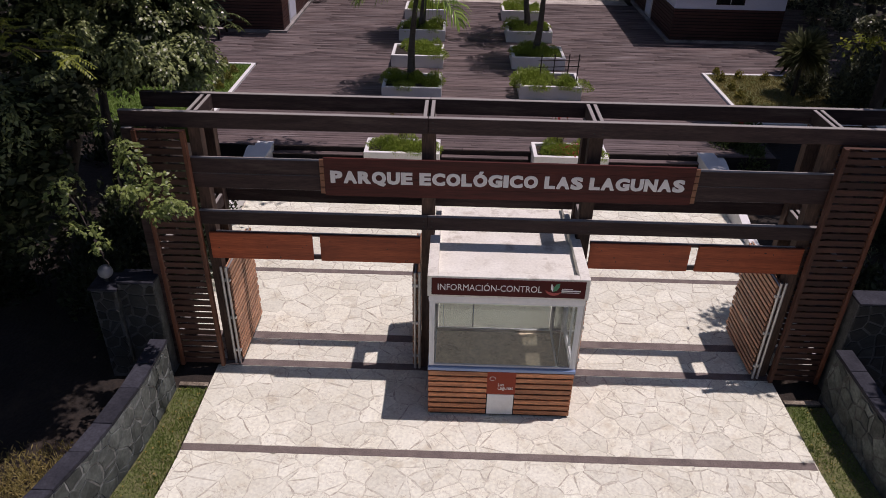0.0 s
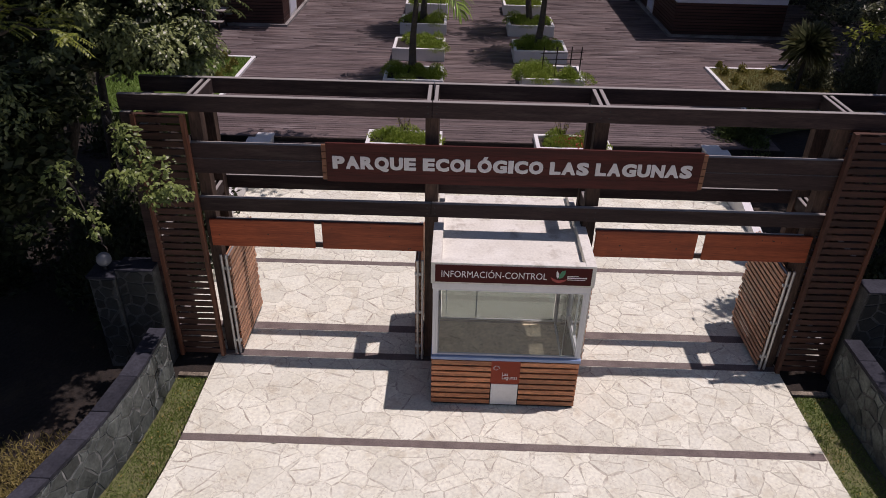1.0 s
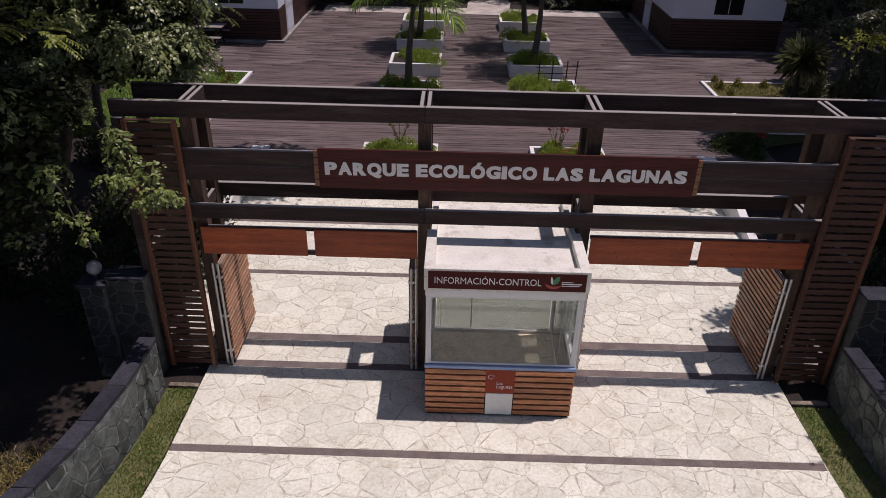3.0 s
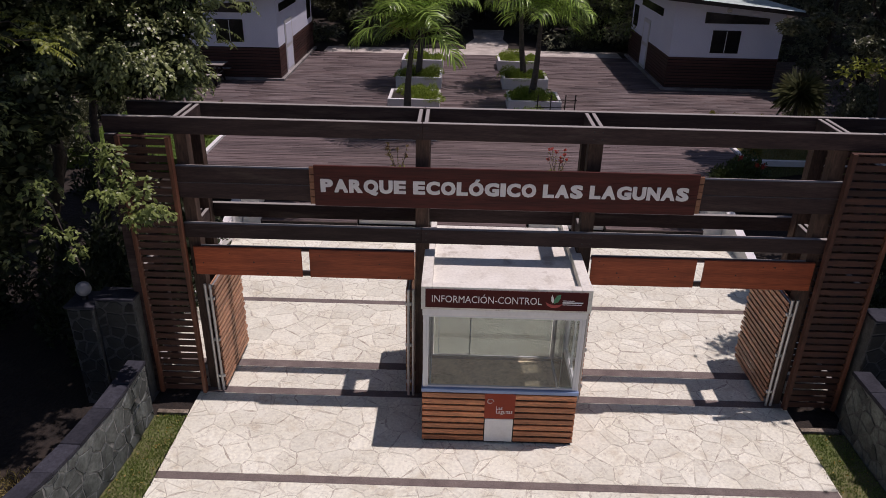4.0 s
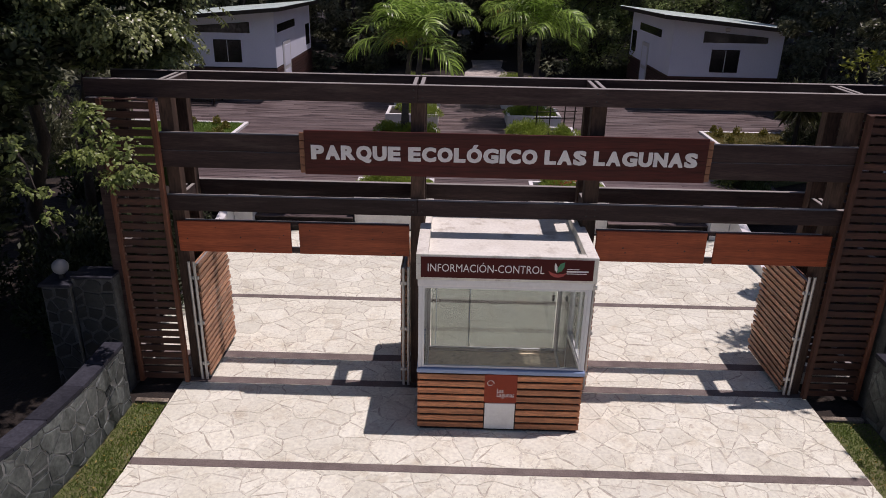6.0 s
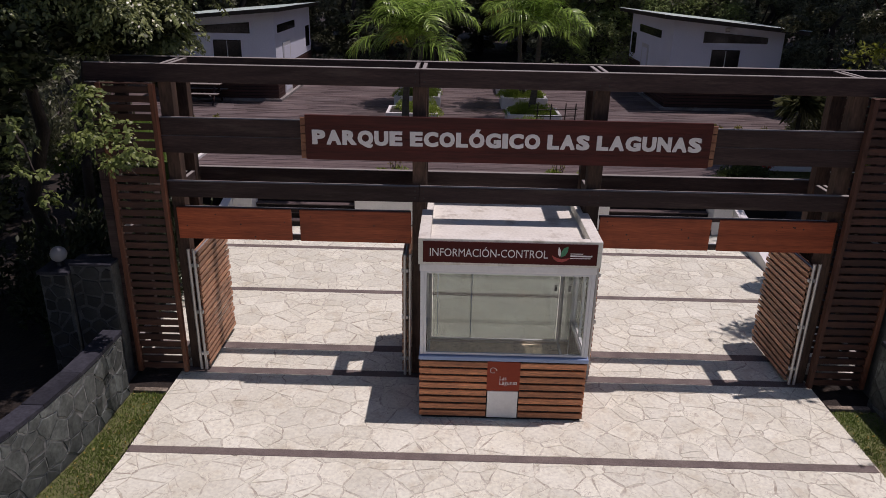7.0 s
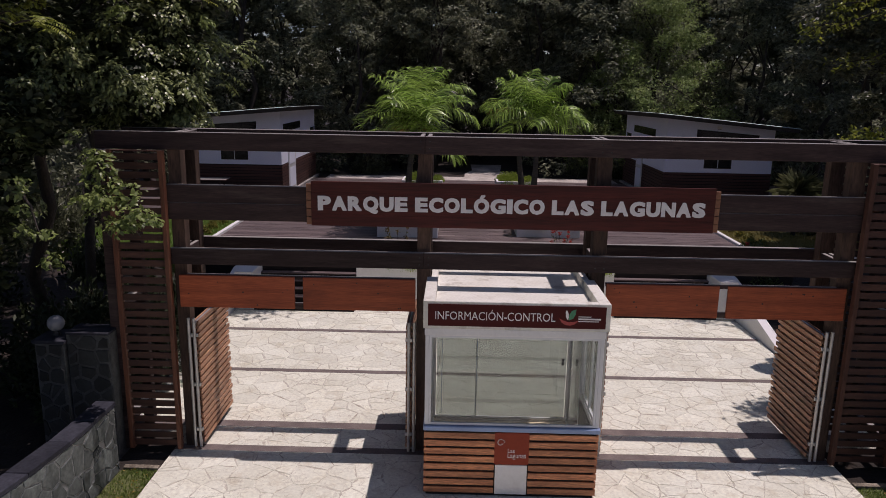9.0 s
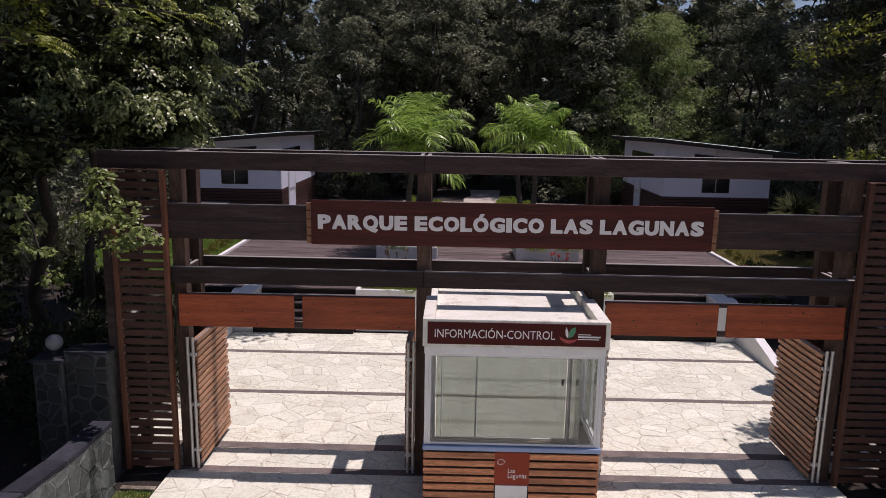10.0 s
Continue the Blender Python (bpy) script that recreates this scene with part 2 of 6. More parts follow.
M["lawn_blade"] = leafy("lawn grass blades", (0.11, 0.20, 0.028), (0.22, 0.32, 0.055), 0.6, 0.4)
M["dry_blade"] = leafy("dry grass blades", (0.20, 0.18, 0.05), (0.42, 0.34, 0.13), 0.7, 0.3)
M["planter_leaf"] = leafy("bright fine foliage", (0.15, 0.24, 0.03), (0.36, 0.44, 0.07), 0.5, 0.4)
M["planter_dark"] = leafy("dark shrub leaves", (0.03, 0.05, 0.015), (0.12, 0.16, 0.045), 0.4, 0.3)
M["hedge_leaf"] = leafy("yellow-green border foliage", (0.10, 0.11, 0.02), (0.30, 0.26, 0.06), 0.5, 0.35)
M["tree_leaf"] = leafy("glossy broad leaves", (0.027, 0.033, 0.020), (0.215, 0.226, 0.125), 0.34, 0.25)
M["gate_leaf"] = leafy("broad glossy leaves", (0.028, 0.039, 0.014), (0.285, 0.325, 0.12), 0.36, 0.14)
# Leaf colour darkened to carry the shade inside crowns and under trees.
M["shade_leaf"] = leafy("shaded inner leaves", (0.014, 0.020, 0.008), (0.045, 0.060, 0.020), 0.6, 0.1)
M["long_leaf"] = leafy("long drooping leaves", (0.05, 0.075, 0.02), (0.30, 0.35, 0.13), 0.28, 0.25)
M["sun_leaf"] = leafy("lime young leaves", (0.12, 0.155, 0.02), (0.34, 0.37, 0.06), 0.40, 0.4)
M["fresh_leaf"] = leafy("fresh mid-green leaves", (0.04, 0.065, 0.017), (0.28, 0.34, 0.098), 0.38, 0.26)
M["wood_leaf"] = leafy("woodland leaves", (0.048, 0.056, 0.040), (0.292, 0.31, 0.19), 0.62, 0.35)
M["pale_leaf"] = leafy("grey-green woodland leaves", (0.10, 0.145, 0.045), (0.35, 0.43, 0.15), 0.5, 0.35)
M["spike"] = leafy("pale spiky leaves", (0.10, 0.115, 0.05), (0.30, 0.32, 0.16), 0.5, 0.3)
M["palm_leaf"] = leafy("palm leaflets", (0.014, 0.042, 0.008), (0.42, 0.61, 0.12), 0.32, 0.40)
M["palm_dry"] = leafy("yellowing palm leaflets", (0.26, 0.18, 0.03), (0.40, 0.28, 0.06), 0.5, 0.3)
M["seed_head"] = leafy("brown seed heads", (0.09, 0.06, 0.025), (0.20, 0.14, 0.06), 0.7, 0.15)
M["flower"] = leafy("red flowers", (0.35, 0.03, 0.03), (0.50, 0.08, 0.05), 0.5, 0.2)
M["bark"] = surface("grey-brown bark", (0.055, 0.043, 0.033), (0.028, 0.022, 0.018), 4, 0.9, (2, 2, 0.6), 20, 0.4, 0.8, 0.02)
M["palm_bark"] = surface("ringed palm trunk", (0.115, 0.095, 0.075), (0.065, 0.055, 0.045), 4, 0.85, (1, 1, 5), 12, 0.4, 0.7, 0.015)
M["roof_sheet"] = surface("pale green roof sheet", (0.60, 0.70, 0.64), (0.46, 0.57, 0.52), 1.5, 0.4, fine=15, fine_mix=0.15, bump=0.1,
                          stain=(0.12, 0.13, 0.11), stain_scale=2.2, stain_amount=0.55)
M["fascia"] = surface("dark fascia", (0.045, 0.035, 0.030), (0.03, 0.024, 0.021), 3, 0.6, fine=20, fine_mix=0.2)
M["hut_slat"] = surface("red-brown wall slats", (0.075, 0.029, 0.022), (0.046, 0.019, 0.015), 2, 0.6, (0.5, 0.5, 4), 12, 0.3, 0.2, vary="object", vary_amount=0.25)
M["dark_glass"] = surface("dark window glass", (0.012, 0.012, 0.014), (0.016, 0.016, 0.018), 1, 0.12, fine=5, fine_mix=0.1, bump=0, spec=0.6)
M["logo_green"] = surface("green print", (0.05, 0.25, 0.12), (0.05, 0.22, 0.11), 3, 0.5, bump=0)
M["logo_red"] = surface("red print", (0.42, 0.06, 0.05), (0.38, 0.05, 0.045), 3, 0.5, bump=0)
M["floor"] = surface("booth floor", (0.40, 0.36, 0.31), (0.30, 0.27, 0.23), 3, 0.6, fine=20, fine_mix=0.2, bump=0.2)

# Stone floor; tan and cracks also carry warm bounce and reflected paving.
M["booth_floor"] = surface("tan cracked stone floor", (0.80, 0.67, 0.46), (0.66, 0.53, 0.35), 3, 0.7, fine=16, fine_mix=0.2, bump=0.3, cracks=(0.16, 0.13, 0.09))

# Darker copies of slate and wall mortar, with tree shade put into the colour.
M["shade_slate"] = surface("slate darkened for shade", (0.030, 0.033, 0.032), (0.016, 0.018, 0.018), 4.5, 0.6, fine=22, fine_mix=0.35, bump=0.6, bump_size=0.012,
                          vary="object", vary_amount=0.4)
M["shade_mortar"] = surface("wall mortar darkened for shade", (0.115, 0.118, 0.114), (0.06, 0.062, 0.06), 8, 0.85, fine=40, fine_mix=0.3, bump=0.5)

globe = bpy.data.materials.new("milky lamp globe")
globe.use_nodes = True
globe.node_tree.nodes["Principled BSDF"].inputs["Base Color"].default_value = (0.30, 0.30, 0.31, 1)
globe.node_tree.nodes["Principled BSDF"].inputs["Roughness"].default_value = 0.55
M["globe"] = globe

glass = bpy.data.materials.new("clear window glass")
glass.use_nodes = True
gn, gl = glass.node_tree.nodes, glass.node_tree.links.new
gt = gn.new("ShaderNodeBsdfTransparent")
gt.inputs["Color"].default_value = (0.95, 0.97, 0.96, 1)
gg = gn.new("ShaderNodeBsdfGlossy")
gg.inputs["Roughness"].default_value = 0.02
gw = gn.new("ShaderNodeLayerWeight")
gw.inputs["Blend"].default_value = 0.5
gp = gn.new("ShaderNodeMath")
gp.operation = "POWER"
gp.inputs[1].default_value = 5.0
gl(gw.outputs["Facing"], gp.inputs[0])
gf = gn.new("ShaderNodeMath")
gf.operation = "MULTIPLY_ADD"
gf.inputs[1].default_value = 0.94
gf.inputs[2].default_value = 0.055
gl(gp.outputs[0], gf.inputs[0])
gm = gn.new("ShaderNodeMixShader")
gl(gf.outputs[0], gm.inputs[0])
gl(gt.outputs[0], gm.inputs[1])
gl(gg.outputs[0], gm.inputs[2])
gl(gm.outputs[0], gn["Material Output"].inputs["Surface"])
M["glass"] = glass
tinted = glass.copy()
tinted.name = "tinted rear glass"
for node in tinted.node_tree.nodes:
    if node.type == "BSDF_TRANSPARENT":
        node.inputs["Color"].default_value = (0.53, 0.56, 0.55, 1)
M["tinted"] = tinted


# ---------------------------------------------------------------- building helpers
def box_mesh(bm, x0, x1, y0, y1, z0, z1, bevel=0.0):
    """Adds a box, with slightly rounded edges if bevel is given."""
    ret = bmesh.ops.create_cube(bm, size=1.0)
    vs = ret["verts"]
    for v in vs:
        v.co = Vector((x0 + (v.co.x + 0.5) * (x1 - x0), y0 + (v.co.y + 0.5) * (y1 - y0), z0 + (v.co.z + 0.5) * (z1 - z0)))
    if bevel:
        es = {e for v in vs for e in v.link_edges}
        bmesh.ops.bevel(bm, geom=list(es), offset=bevel, segments=1, affect="EDGES")
    return bm


def boxes(*specs, bevel=0.0):
    bm = bmesh.new()
    for s in specs:
        box_mesh(bm, *s, bevel=bevel)
    return bm


def rod(bm, p, q, r, r2=None, sides=10):
    """Adds a tapered round bar from p to q."""
    p, q = Vector(p), Vector(q)
    d = q - p
    ret = bmesh.ops.create_cone(bm, cap_ends=True, segments=sides, radius1=r, radius2=r if r2 is None else r2, depth=d.length)
    m = Matrix.Translation((p + q) / 2) @ d.to_track_quat("Z", "Y").to_matrix().to_4x4()
    bmesh.ops.transform(bm, matrix=m, verts=ret["verts"])
    return bm


def rods(*specs, sides=10):
    bm = bmesh.new()
    for s in specs:
        rod(bm, *s, sides=sides)
    return bm


def to_mesh(name, bm, material):
    me = bpy.data.meshes.new(name)
    bm.to_mesh(me)
    bm.free()
    me.materials.append(material)
    return me


def part(name, bm, material, parent=None, label=""):
    ob = new(name, to_mesh(name, bm, material))
    if parent:
        ob.parent = parent
    if label:
        ob["label"] = label
    return ob


def thing(name, label, category, group="", kind="", at=(0, 0, 0)):
    ob = new(name)
    ob.empty_display_size = 0.1
    ob.location = at
    return tagged(ob, label, category, group, kind)


def raw_mesh(name, verts, faces, material):
    """A mesh from computed arrays; faces all have the same number of corners."""
    me = bpy.data.meshes.new(name)
    verts, faces = np.asarray(verts, np.float32), np.asarray(faces, np.int32)
    k = faces.shape[1]
    me.vertices.add(len(verts))
    me.vertices.foreach_set("co", verts.ravel())
    me.loops.add(faces.size)
    me.loops.foreach_set("vertex_index", faces.ravel())
    me.polygons.add(len(faces))
    me.polygons.foreach_set("loop_start", np.arange(0, faces.size, k, dtype=np.int32))
    me.polygons.foreach_set("loop_total", np.full(len(faces), k, np.int32))
    me.update(calc_edges=True)
    me.materials.append(material)
    return me


def raw_part(name, verts, faces, material, parent=None, label=""):
    ob = new(name, raw_mesh(name, verts, faces, material))
    if parent:
        ob.parent = parent
    if label:
        ob["label"] = label
    return ob


def leaf_arrays(centres, axes, lengths, widths, rng, droop=0.25, wild=1.0):
    """A folded, pointed leaf of two triangles at each centre, lying along its axis."""
    c, a = np.asarray(centres, float), np.asarray(axes, float)
    a /= np.linalg.norm(a, axis=1, keepdims=True) + 1e-9
    r = rng.normal(size=a.shape) * wild
    r[:, 2] += 0.9
    s = np.cross(a, r)
    s /= np.linalg.norm(s, axis=1, keepdims=True) + 1e-9
    up = np.cross(s, a)
    L, W = np.asarray(lengths)[:, None], np.asarray(widths)[:, None]
    base, tip = c - a * L * 0.5, c + a * L * 0.5 - up * L * droop * 0.5
    left, right = c + s * W * 0.5 + up * W * 0.12, c - s * W * 0.5 + up * W * 0.12
    v = np.stack([base, left, tip, right], 1).reshape(-1, 3)
    i = np.arange(len(c))[:, None] * 4
    f = np.concatenate([i + [0, 1, 2], i + [0, 2, 3]], 1).reshape(-1, 3)
    return v, f


def broad_leaves(centres, axes, normals, lengths, widths):
    """An oval, pointed leaf of four triangles at each centre, along its axis and facing its normal."""
    c, a, nm = (np.asarray(q, float) for q in (centres, axes, normals))
    a = a / (np.linalg.norm(a, axis=1, keepdims=True) + 1e-9)
    s = np.cross(nm, a)
    s /= np.linalg.norm(s, axis=1, keepdims=True) + 1e-9
    up = np.cross(a, s)
    L, W = np.asarray(lengths)[:, None], np.asarray(widths)[:, None]
    pts = []
    for along, across, lift in ((-0.5, 0, 0.0), (-0.18, 0.5, 0.03), (0.16, 0.42, 0.02), (0.5, 0, -0.16), (0.16, -0.42, 0.02), (-0.18, -0.5, 0.03)):
        pts.append(c + a * L * along + s * W * across + up * L * lift)
    v = np.stack(pts, 1).reshape(-1, 3)
    i = np.arange(len(c))[:, None] * 6
    f = np.concatenate([i + [0, 5, 1], i + [1, 5, 4], i + [1, 4, 2], i + [2, 4, 3]], 1).reshape(-1, 3)
    return v, f


def inset_polygon(poly, d):
    """Moves each edge of a convex polygon, given counter-clockwise, inwards by d."""
    out = poly
    n = len(poly)
    for k in range(n):
        p, q = poly[k], poly[(k + 1) % n]
        e = q - p
        ln = np.hypot(*e)
        if ln < 1e-6:
            continue
        nrm = np.array([-e[1], e[0]]) / ln
        out = clip_polygon(out, p + nrm * d, nrm)
        if len(out) < 3:
            return out
    return out


def clip_polygon(poly, p, nrm):
    """The part of a convex polygon on the side of p to which nrm points."""
    if len(poly) < 3:
        return poly
    d = (poly - p) @ nrm
    out = []
    for k in range(len(poly)):
        j = (k + 1) % len(poly)
        if d[k] >= 0:
            out.append(poly[k])
        if (d[k] >= 0) != (d[j] >= 0):
            s = d[k] / (d[k] - d[j])
            out.append(poly[k] + s * (poly[j] - poly[k]))
    return np.array(out)


def crazy_cells(x0, x1, y0, y1, size, gap, rng, jitter=0.42, missing=0.12, uneven=0.0, worn=False):
    """Irregular convex stones that fill a rectangle, with joints of about the width gap; uneven mixes large stones with slivers."""
    nx, ny = max(1, round((x1 - x0) / size)), max(1, round((y1 - y0) / size))
    sx, sy = (x1 - x0) / nx, (y1 - y0) / ny
    seeds, weight = {}, {}
    for i in range(-2, nx + 2):
        for j in range(-2, ny + 2):
            if rng.random() < missing:
                continue
            seeds[i, j] = np.array([x0 + (i + 0.5 + rng.uniform(-jitter, jitter)) * sx, y0 + (j + 0.5 + rng.uniform(-jitter, jitter)) * sy])
            weight[i, j] = uneven * size * size * rng.uniform(-1, 1)
    rect = np.array([[x0, y0], [x1, y0], [x1, y1], [x0, y1]])
    around = sorted(((di, dj) for di in range(-3, 4) for dj in range(-3, 4) if (di, dj) != (0, 0)), key=lambda c: c[0] ** 2 + c[1] ** 2)
    cells = []
    for (i, j), p in seeds.items():
        poly = rect
        reach = 9.0
        for di, dj in around:
            q = seeds.get((i + di, j + dj))
            if q is None:
                continue
            w = p - q
            d2 = w[0] * w[0] + w[1] * w[1] + 1e-9
            if d2 > reach:
                continue
            poly = clip_polygon(poly, p - w * (0.5 + (weight[i, j] - weight[i + di, j + dj]) / (2 * d2)), w / math.sqrt(d2))
            if len(poly) < 3:
                break
            reach = 4.0 * np.max(np.sum((poly - p) ** 2, 1)) + 2 * uneven * size * size
        if len(poly) < 3:
            continue
        poly = inset_polygon(poly, gap * (min(2.6, 0.25 + rng.exponential(0.6)) if worn else rng.uniform(0.35, 0.75)))
        if len(poly) < 3:
            continue
        e = np.roll(poly, -1, 0) - poly
        area = 0.5 * abs(np.sum(poly[:, 0] * np.roll(poly[:, 1], -1) - np.roll(poly[:, 0], -1) * poly[:, 1]))
        if area > 0.15 * gap and area > 0.0012:
            keep = np.hypot(*e.T) > 1e-4
            if keep.sum() >= 3:
                cells.append(poly[keep])
    return cells


def roughen(poly, amount, rng, bits=1):
    """Breaks each edge of a polygon, a little inwards, in one or more places."""
    out = []
    mid = poly.mean(0)
    for k in range(len(poly)):
        p, q = poly[k], poly[(k + 1) % len(poly)]
        out.append(p)
        if np.hypot(*(q - p)) > 0.08:
            for k in range(bits):
                m = p + (q - p) * (k + rng.uniform(0.25, 0.75)) / bits
                d = mid - m
                out.append(m + d / (np.hypot(*d) + 1e-6) * amount * rng.random() ** 1.7)
    return np.array(out)


def slab(poly, low, high, shrink=0.006):
    """Vertices and faces of a flat stone with a chamfered rim over a polygon in the plane."""
    n = len(poly)
    mid = poly.mean(0)
    top = mid + (poly - mid) * (1 - shrink / (np.abs(poly - mid).max() + 1e-6))
    v = [(x, y, low) for x, y in poly] + [(x, y, high - shrink) for x, y in poly] + [(x, y, high) for x, y in top]
    f = []
    for k in range(n):
        j = (k + 1) % n
        f.append((k, j, n + j, n + k))
        f.append((n + k, n + j, 2 * n + j, 2 * n + k))
    f.append(tuple(range(2 * n, 3 * n)))
    return v, f


def mesh_of(name, v, f, material):
    me = bpy.data.meshes.new(name)
    me.from_pydata(v, [], f)
    me.materials.append(material)
    return me


def lettering(text, width, height, material, name="lettering", bold=0.0, depth=0.012, spacing=1.0, heavy=0.0):
    """Built-in type as a mesh in the xz plane, facing -y, its left foot at the origin, fitted to a width and cap height."""
    cu = bpy.data.curves.new(name, "FONT")
    cu.body = text
    cu.offset = bold
    cu.extrude = 0.02
    cu.resolution_u = 3
    cu.space_character = spacing
    ob = bpy.data.objects.new(name, cu)
    scene.collection.objects.link(ob)
    bpy.context.view_layer.update()
    me = bpy.data.meshes.new_from_object(ob.evaluated_get(bpy.context.evaluated_depsgraph_get()))
    bpy.data.objects.remove(ob)
    bpy.data.curves.remove(cu)
    co = np.empty(len(me.vertices) * 3)
    me.vertices.foreach_get("co", co)
    co = co.reshape(-1, 3)
    if heavy:
        "A heavy face: the same letters again, shifted a little each way."
        faces = [tuple(p.vertices) for p in me.polygons]
        n = len(co)
        allv, allf = [], []
        for k, (dx, dz) in enumerate(((0, 0), (-1, 0.7), (1, 0.7), (-1, -0.7), (1, -0.7), (0, 0.75), (0, -0.75))):
            allv.append(co + [dx * heavy, dz * heavy, 0.0003 * k * np.sign(1)])
            allf += [tuple(i + k * n for i in f) for f in faces]
        me = bpy.data.meshes.new(name)
        allv = np.concatenate(allv)
        me.from_pydata(allv.tolist(), [], allf)
        co = allv
        step = np.repeat(np.arange(7), n) * 0.0004
    else:
        step = np.zeros(len(co))
    lo, hi = co[:, 0].min(), co[:, 0].max()
    out = np.stack([(co[:, 0] - lo) / (hi - lo) * width, np.where(co[:, 2] > 0.01, -depth - step, 0.0), (co[:, 1] + 0.7 * heavy) / (0.69 + 1.4 * heavy) * height], 1)
    me.vertices.foreach_set("co", out.ravel())
    me.materials.clear()
    me.materials.append(material)
    me.update()
    return me


# ---------------------------------------------------------------- plan
DECK, EDGE, FOOT = 0.90, 7.6, 6.7          # deck height, its front edge, the foot of the steps
RISE, RUN = 0.15, 0.18
HUT_Y0, HUT_Y1 = 18.6, 25.4

# ---------------------------------------------------------------- ground
rng = np.random.default_rng(7)


def ground_sheet():
    """One sheet to the horizon; under court and deck it stays just below them, and it rolls a little under the woods."""
    xs = np.unique(np.concatenate([np.linspace(-400, -20, 12), np.linspace(-20, 20, 81), np.linspace(20, 400, 12)]))
    ys = np.unique(np.concatenate([np.linspace(-300, -14, 10), np.linspace(-14, 60, 149), np.linspace(60, 500, 14)]))
    X, Y = np.meshgrid(xs, ys)
    Z = np.full(X.shape, -0.06)
    t = np.clip((np.abs(X) - 6.3) / 3.0, 0, 1) * np.clip((Y - 1.0) / 6.0, 0, 1)
    Z += t * 0.62
    back = np.clip((Y - 24.6) / 0.3, 0, 1)
    Z = Z * (1 - back) + back * (DECK - 0.06)
    rough = np.array([noise.noise(Vector((x * 0.35, y * 0.35, 0.0))) for x, y in zip(X.ravel(), Y.ravel())]).reshape(X.shape)
    out = np.clip((np.abs(X) - 6.0) / 2.0, 0, 1)
    Z += out * rough * 0.07
    v = np.stack([X, Y, Z], -1).reshape(-1, 3)
    nx, ny = len(xs), len(ys)
    i, j = np.meshgrid(np.arange(nx - 1), np.arange(ny - 1))
    k = (j * nx + i).ravel()
    f = np.stack([k, k + 1, k + nx + 1, k + nx], 1)
    ob = new("ground", raw_mesh("ground", v, f, M["soil"]))
    return tagged(ob, "brown soil with leaf litter around the paved court", "ground", kind="structure")


ground_sheet()


def flare(y):
    """How much wider the paving gets towards the road."""
    return 1 + 0.012 * np.clip(-1.9 - np.asarray(y, float), 0, 6) ** 2


bm = boxes((-5.95, 5.95, 0.45, 6.85, -0.05, -0.003))
edge_rows = []
for yy in np.linspace(0.45, -14.0, 40):
    edge_rows.append([bm.verts.new((x * float(flare(yy)), yy, -0.003)) for x in (-4.82, 4.84)])
for p, q in zip(edge_rows, edge_rows[1:]):
    bm.faces.new((p[0], q[0], q[1], p[1]))
pavement = part("pavement", bm, M["mortar"])
tagged(pavement, "court of pale irregular paving stones with mortar joints", "pavement", kind="structure")
"""Bands of brown-grey concrete that cross the court."""
for y0, y1 in ((-10.1, -9.95), (-8.1, -7.95), (-6.1, -5.95), (-4.08, -3.94), (-2.02, -1.88), (-0.03, 0.13), (0.74, 0.93), (2.98, 3.12), (5.27, 5.42)):
    half = 4.82 * float(flare(y0)) if y0 < 0.3 else 5.93
    part("band", boxes((-half, half, y0, y1, -0.04, 0.004), bevel=0.004), M["band"], pavement, "brown-grey concrete band")

for x0, x1 in ((-5.33, -4.84), (4.86, 5.46)):
    part("edging", boxes((x0, x1, -0.60, -0.51, -0.05, 0.008), bevel=0.006), M["edge_grit"], pavement, "short gritty concrete edging")

# Unseen pale slab, added to bounce light onto the front faces.
M["road"] = surface("pale worn concrete", (0.46, 0.43, 0.39), (0.34, 0.32, 0.29), 0.8, 0.85, fine=9, fine_mix=0.2, bump=0.4, stain=(0.22, 0.20, 0.18), stain_scale=0.5)
road = part("road", boxes((-60, 60, -27.0, -14.01, -0.05, -0.004)), M["road"])
tagged(road, "unseen pale concrete slab added to bounce light onto the gate", "road", kind="structure")

# ---------------------------------------------------------------- steps and deck
deck = part("deck", boxes((-7.68, 7.62, EDGE + 0.02, 24.7, 0.0, DECK - 0.045), (-16, -7.68, 14.36, 24.7, 0.0, DECK - 0.045), (7.62, 16, 14.5, 24.7, 0.0, DECK - 0.045),
                          (-7.62, 7.62, EDGE + 0.002, EDGE + 0.02, DECK - RISE, DECK - 0.04)), M["joint"])
tagged(deck, "wide deck of weathered plum-brown timber boards", "deck", kind="structure")

SPANS = ((-5.5, -3.1), (-1.12, 1.12), (3.1, 5.5))
for x0, x1 in SPANS:
    steps = thing("steps", "timber-faced steps climbing from the court to the deck", "stairs", group="steps between the planters", kind="structure")
    for k in range(1, 6):
        y = FOOT + RUN * (k - 1)
        part("riser", boxes((x0, x1, y + 0.02, EDGE + 0.02 if k == 5 else y + RUN + 0.04, RISE * (k - 1), RISE * k - 0.03)), M["joint"], steps)
        part("tread", boxes((x0, x1, y, y + RUN / 2 - 0.004, RISE * k - 0.028, RISE * k), (x0, x1, y + RUN / 2 + 0.004, y + RUN + 0.02, RISE * k - 0.028, RISE * k), bevel=0.003),
             M["deck"], steps)

# ---------------------------------------------------------------- gate frame
POSTS = ((-4.68, -4.50), (-1.26, -1.07), (1.17, 1.37), (4.58, 4.78))
gate = thing("entrance_gate", "tall dark timber entrance gate frame with slatted side panels", "gate")


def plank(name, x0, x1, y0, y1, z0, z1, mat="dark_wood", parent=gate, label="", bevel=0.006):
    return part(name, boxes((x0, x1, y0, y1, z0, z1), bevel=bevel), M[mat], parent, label)


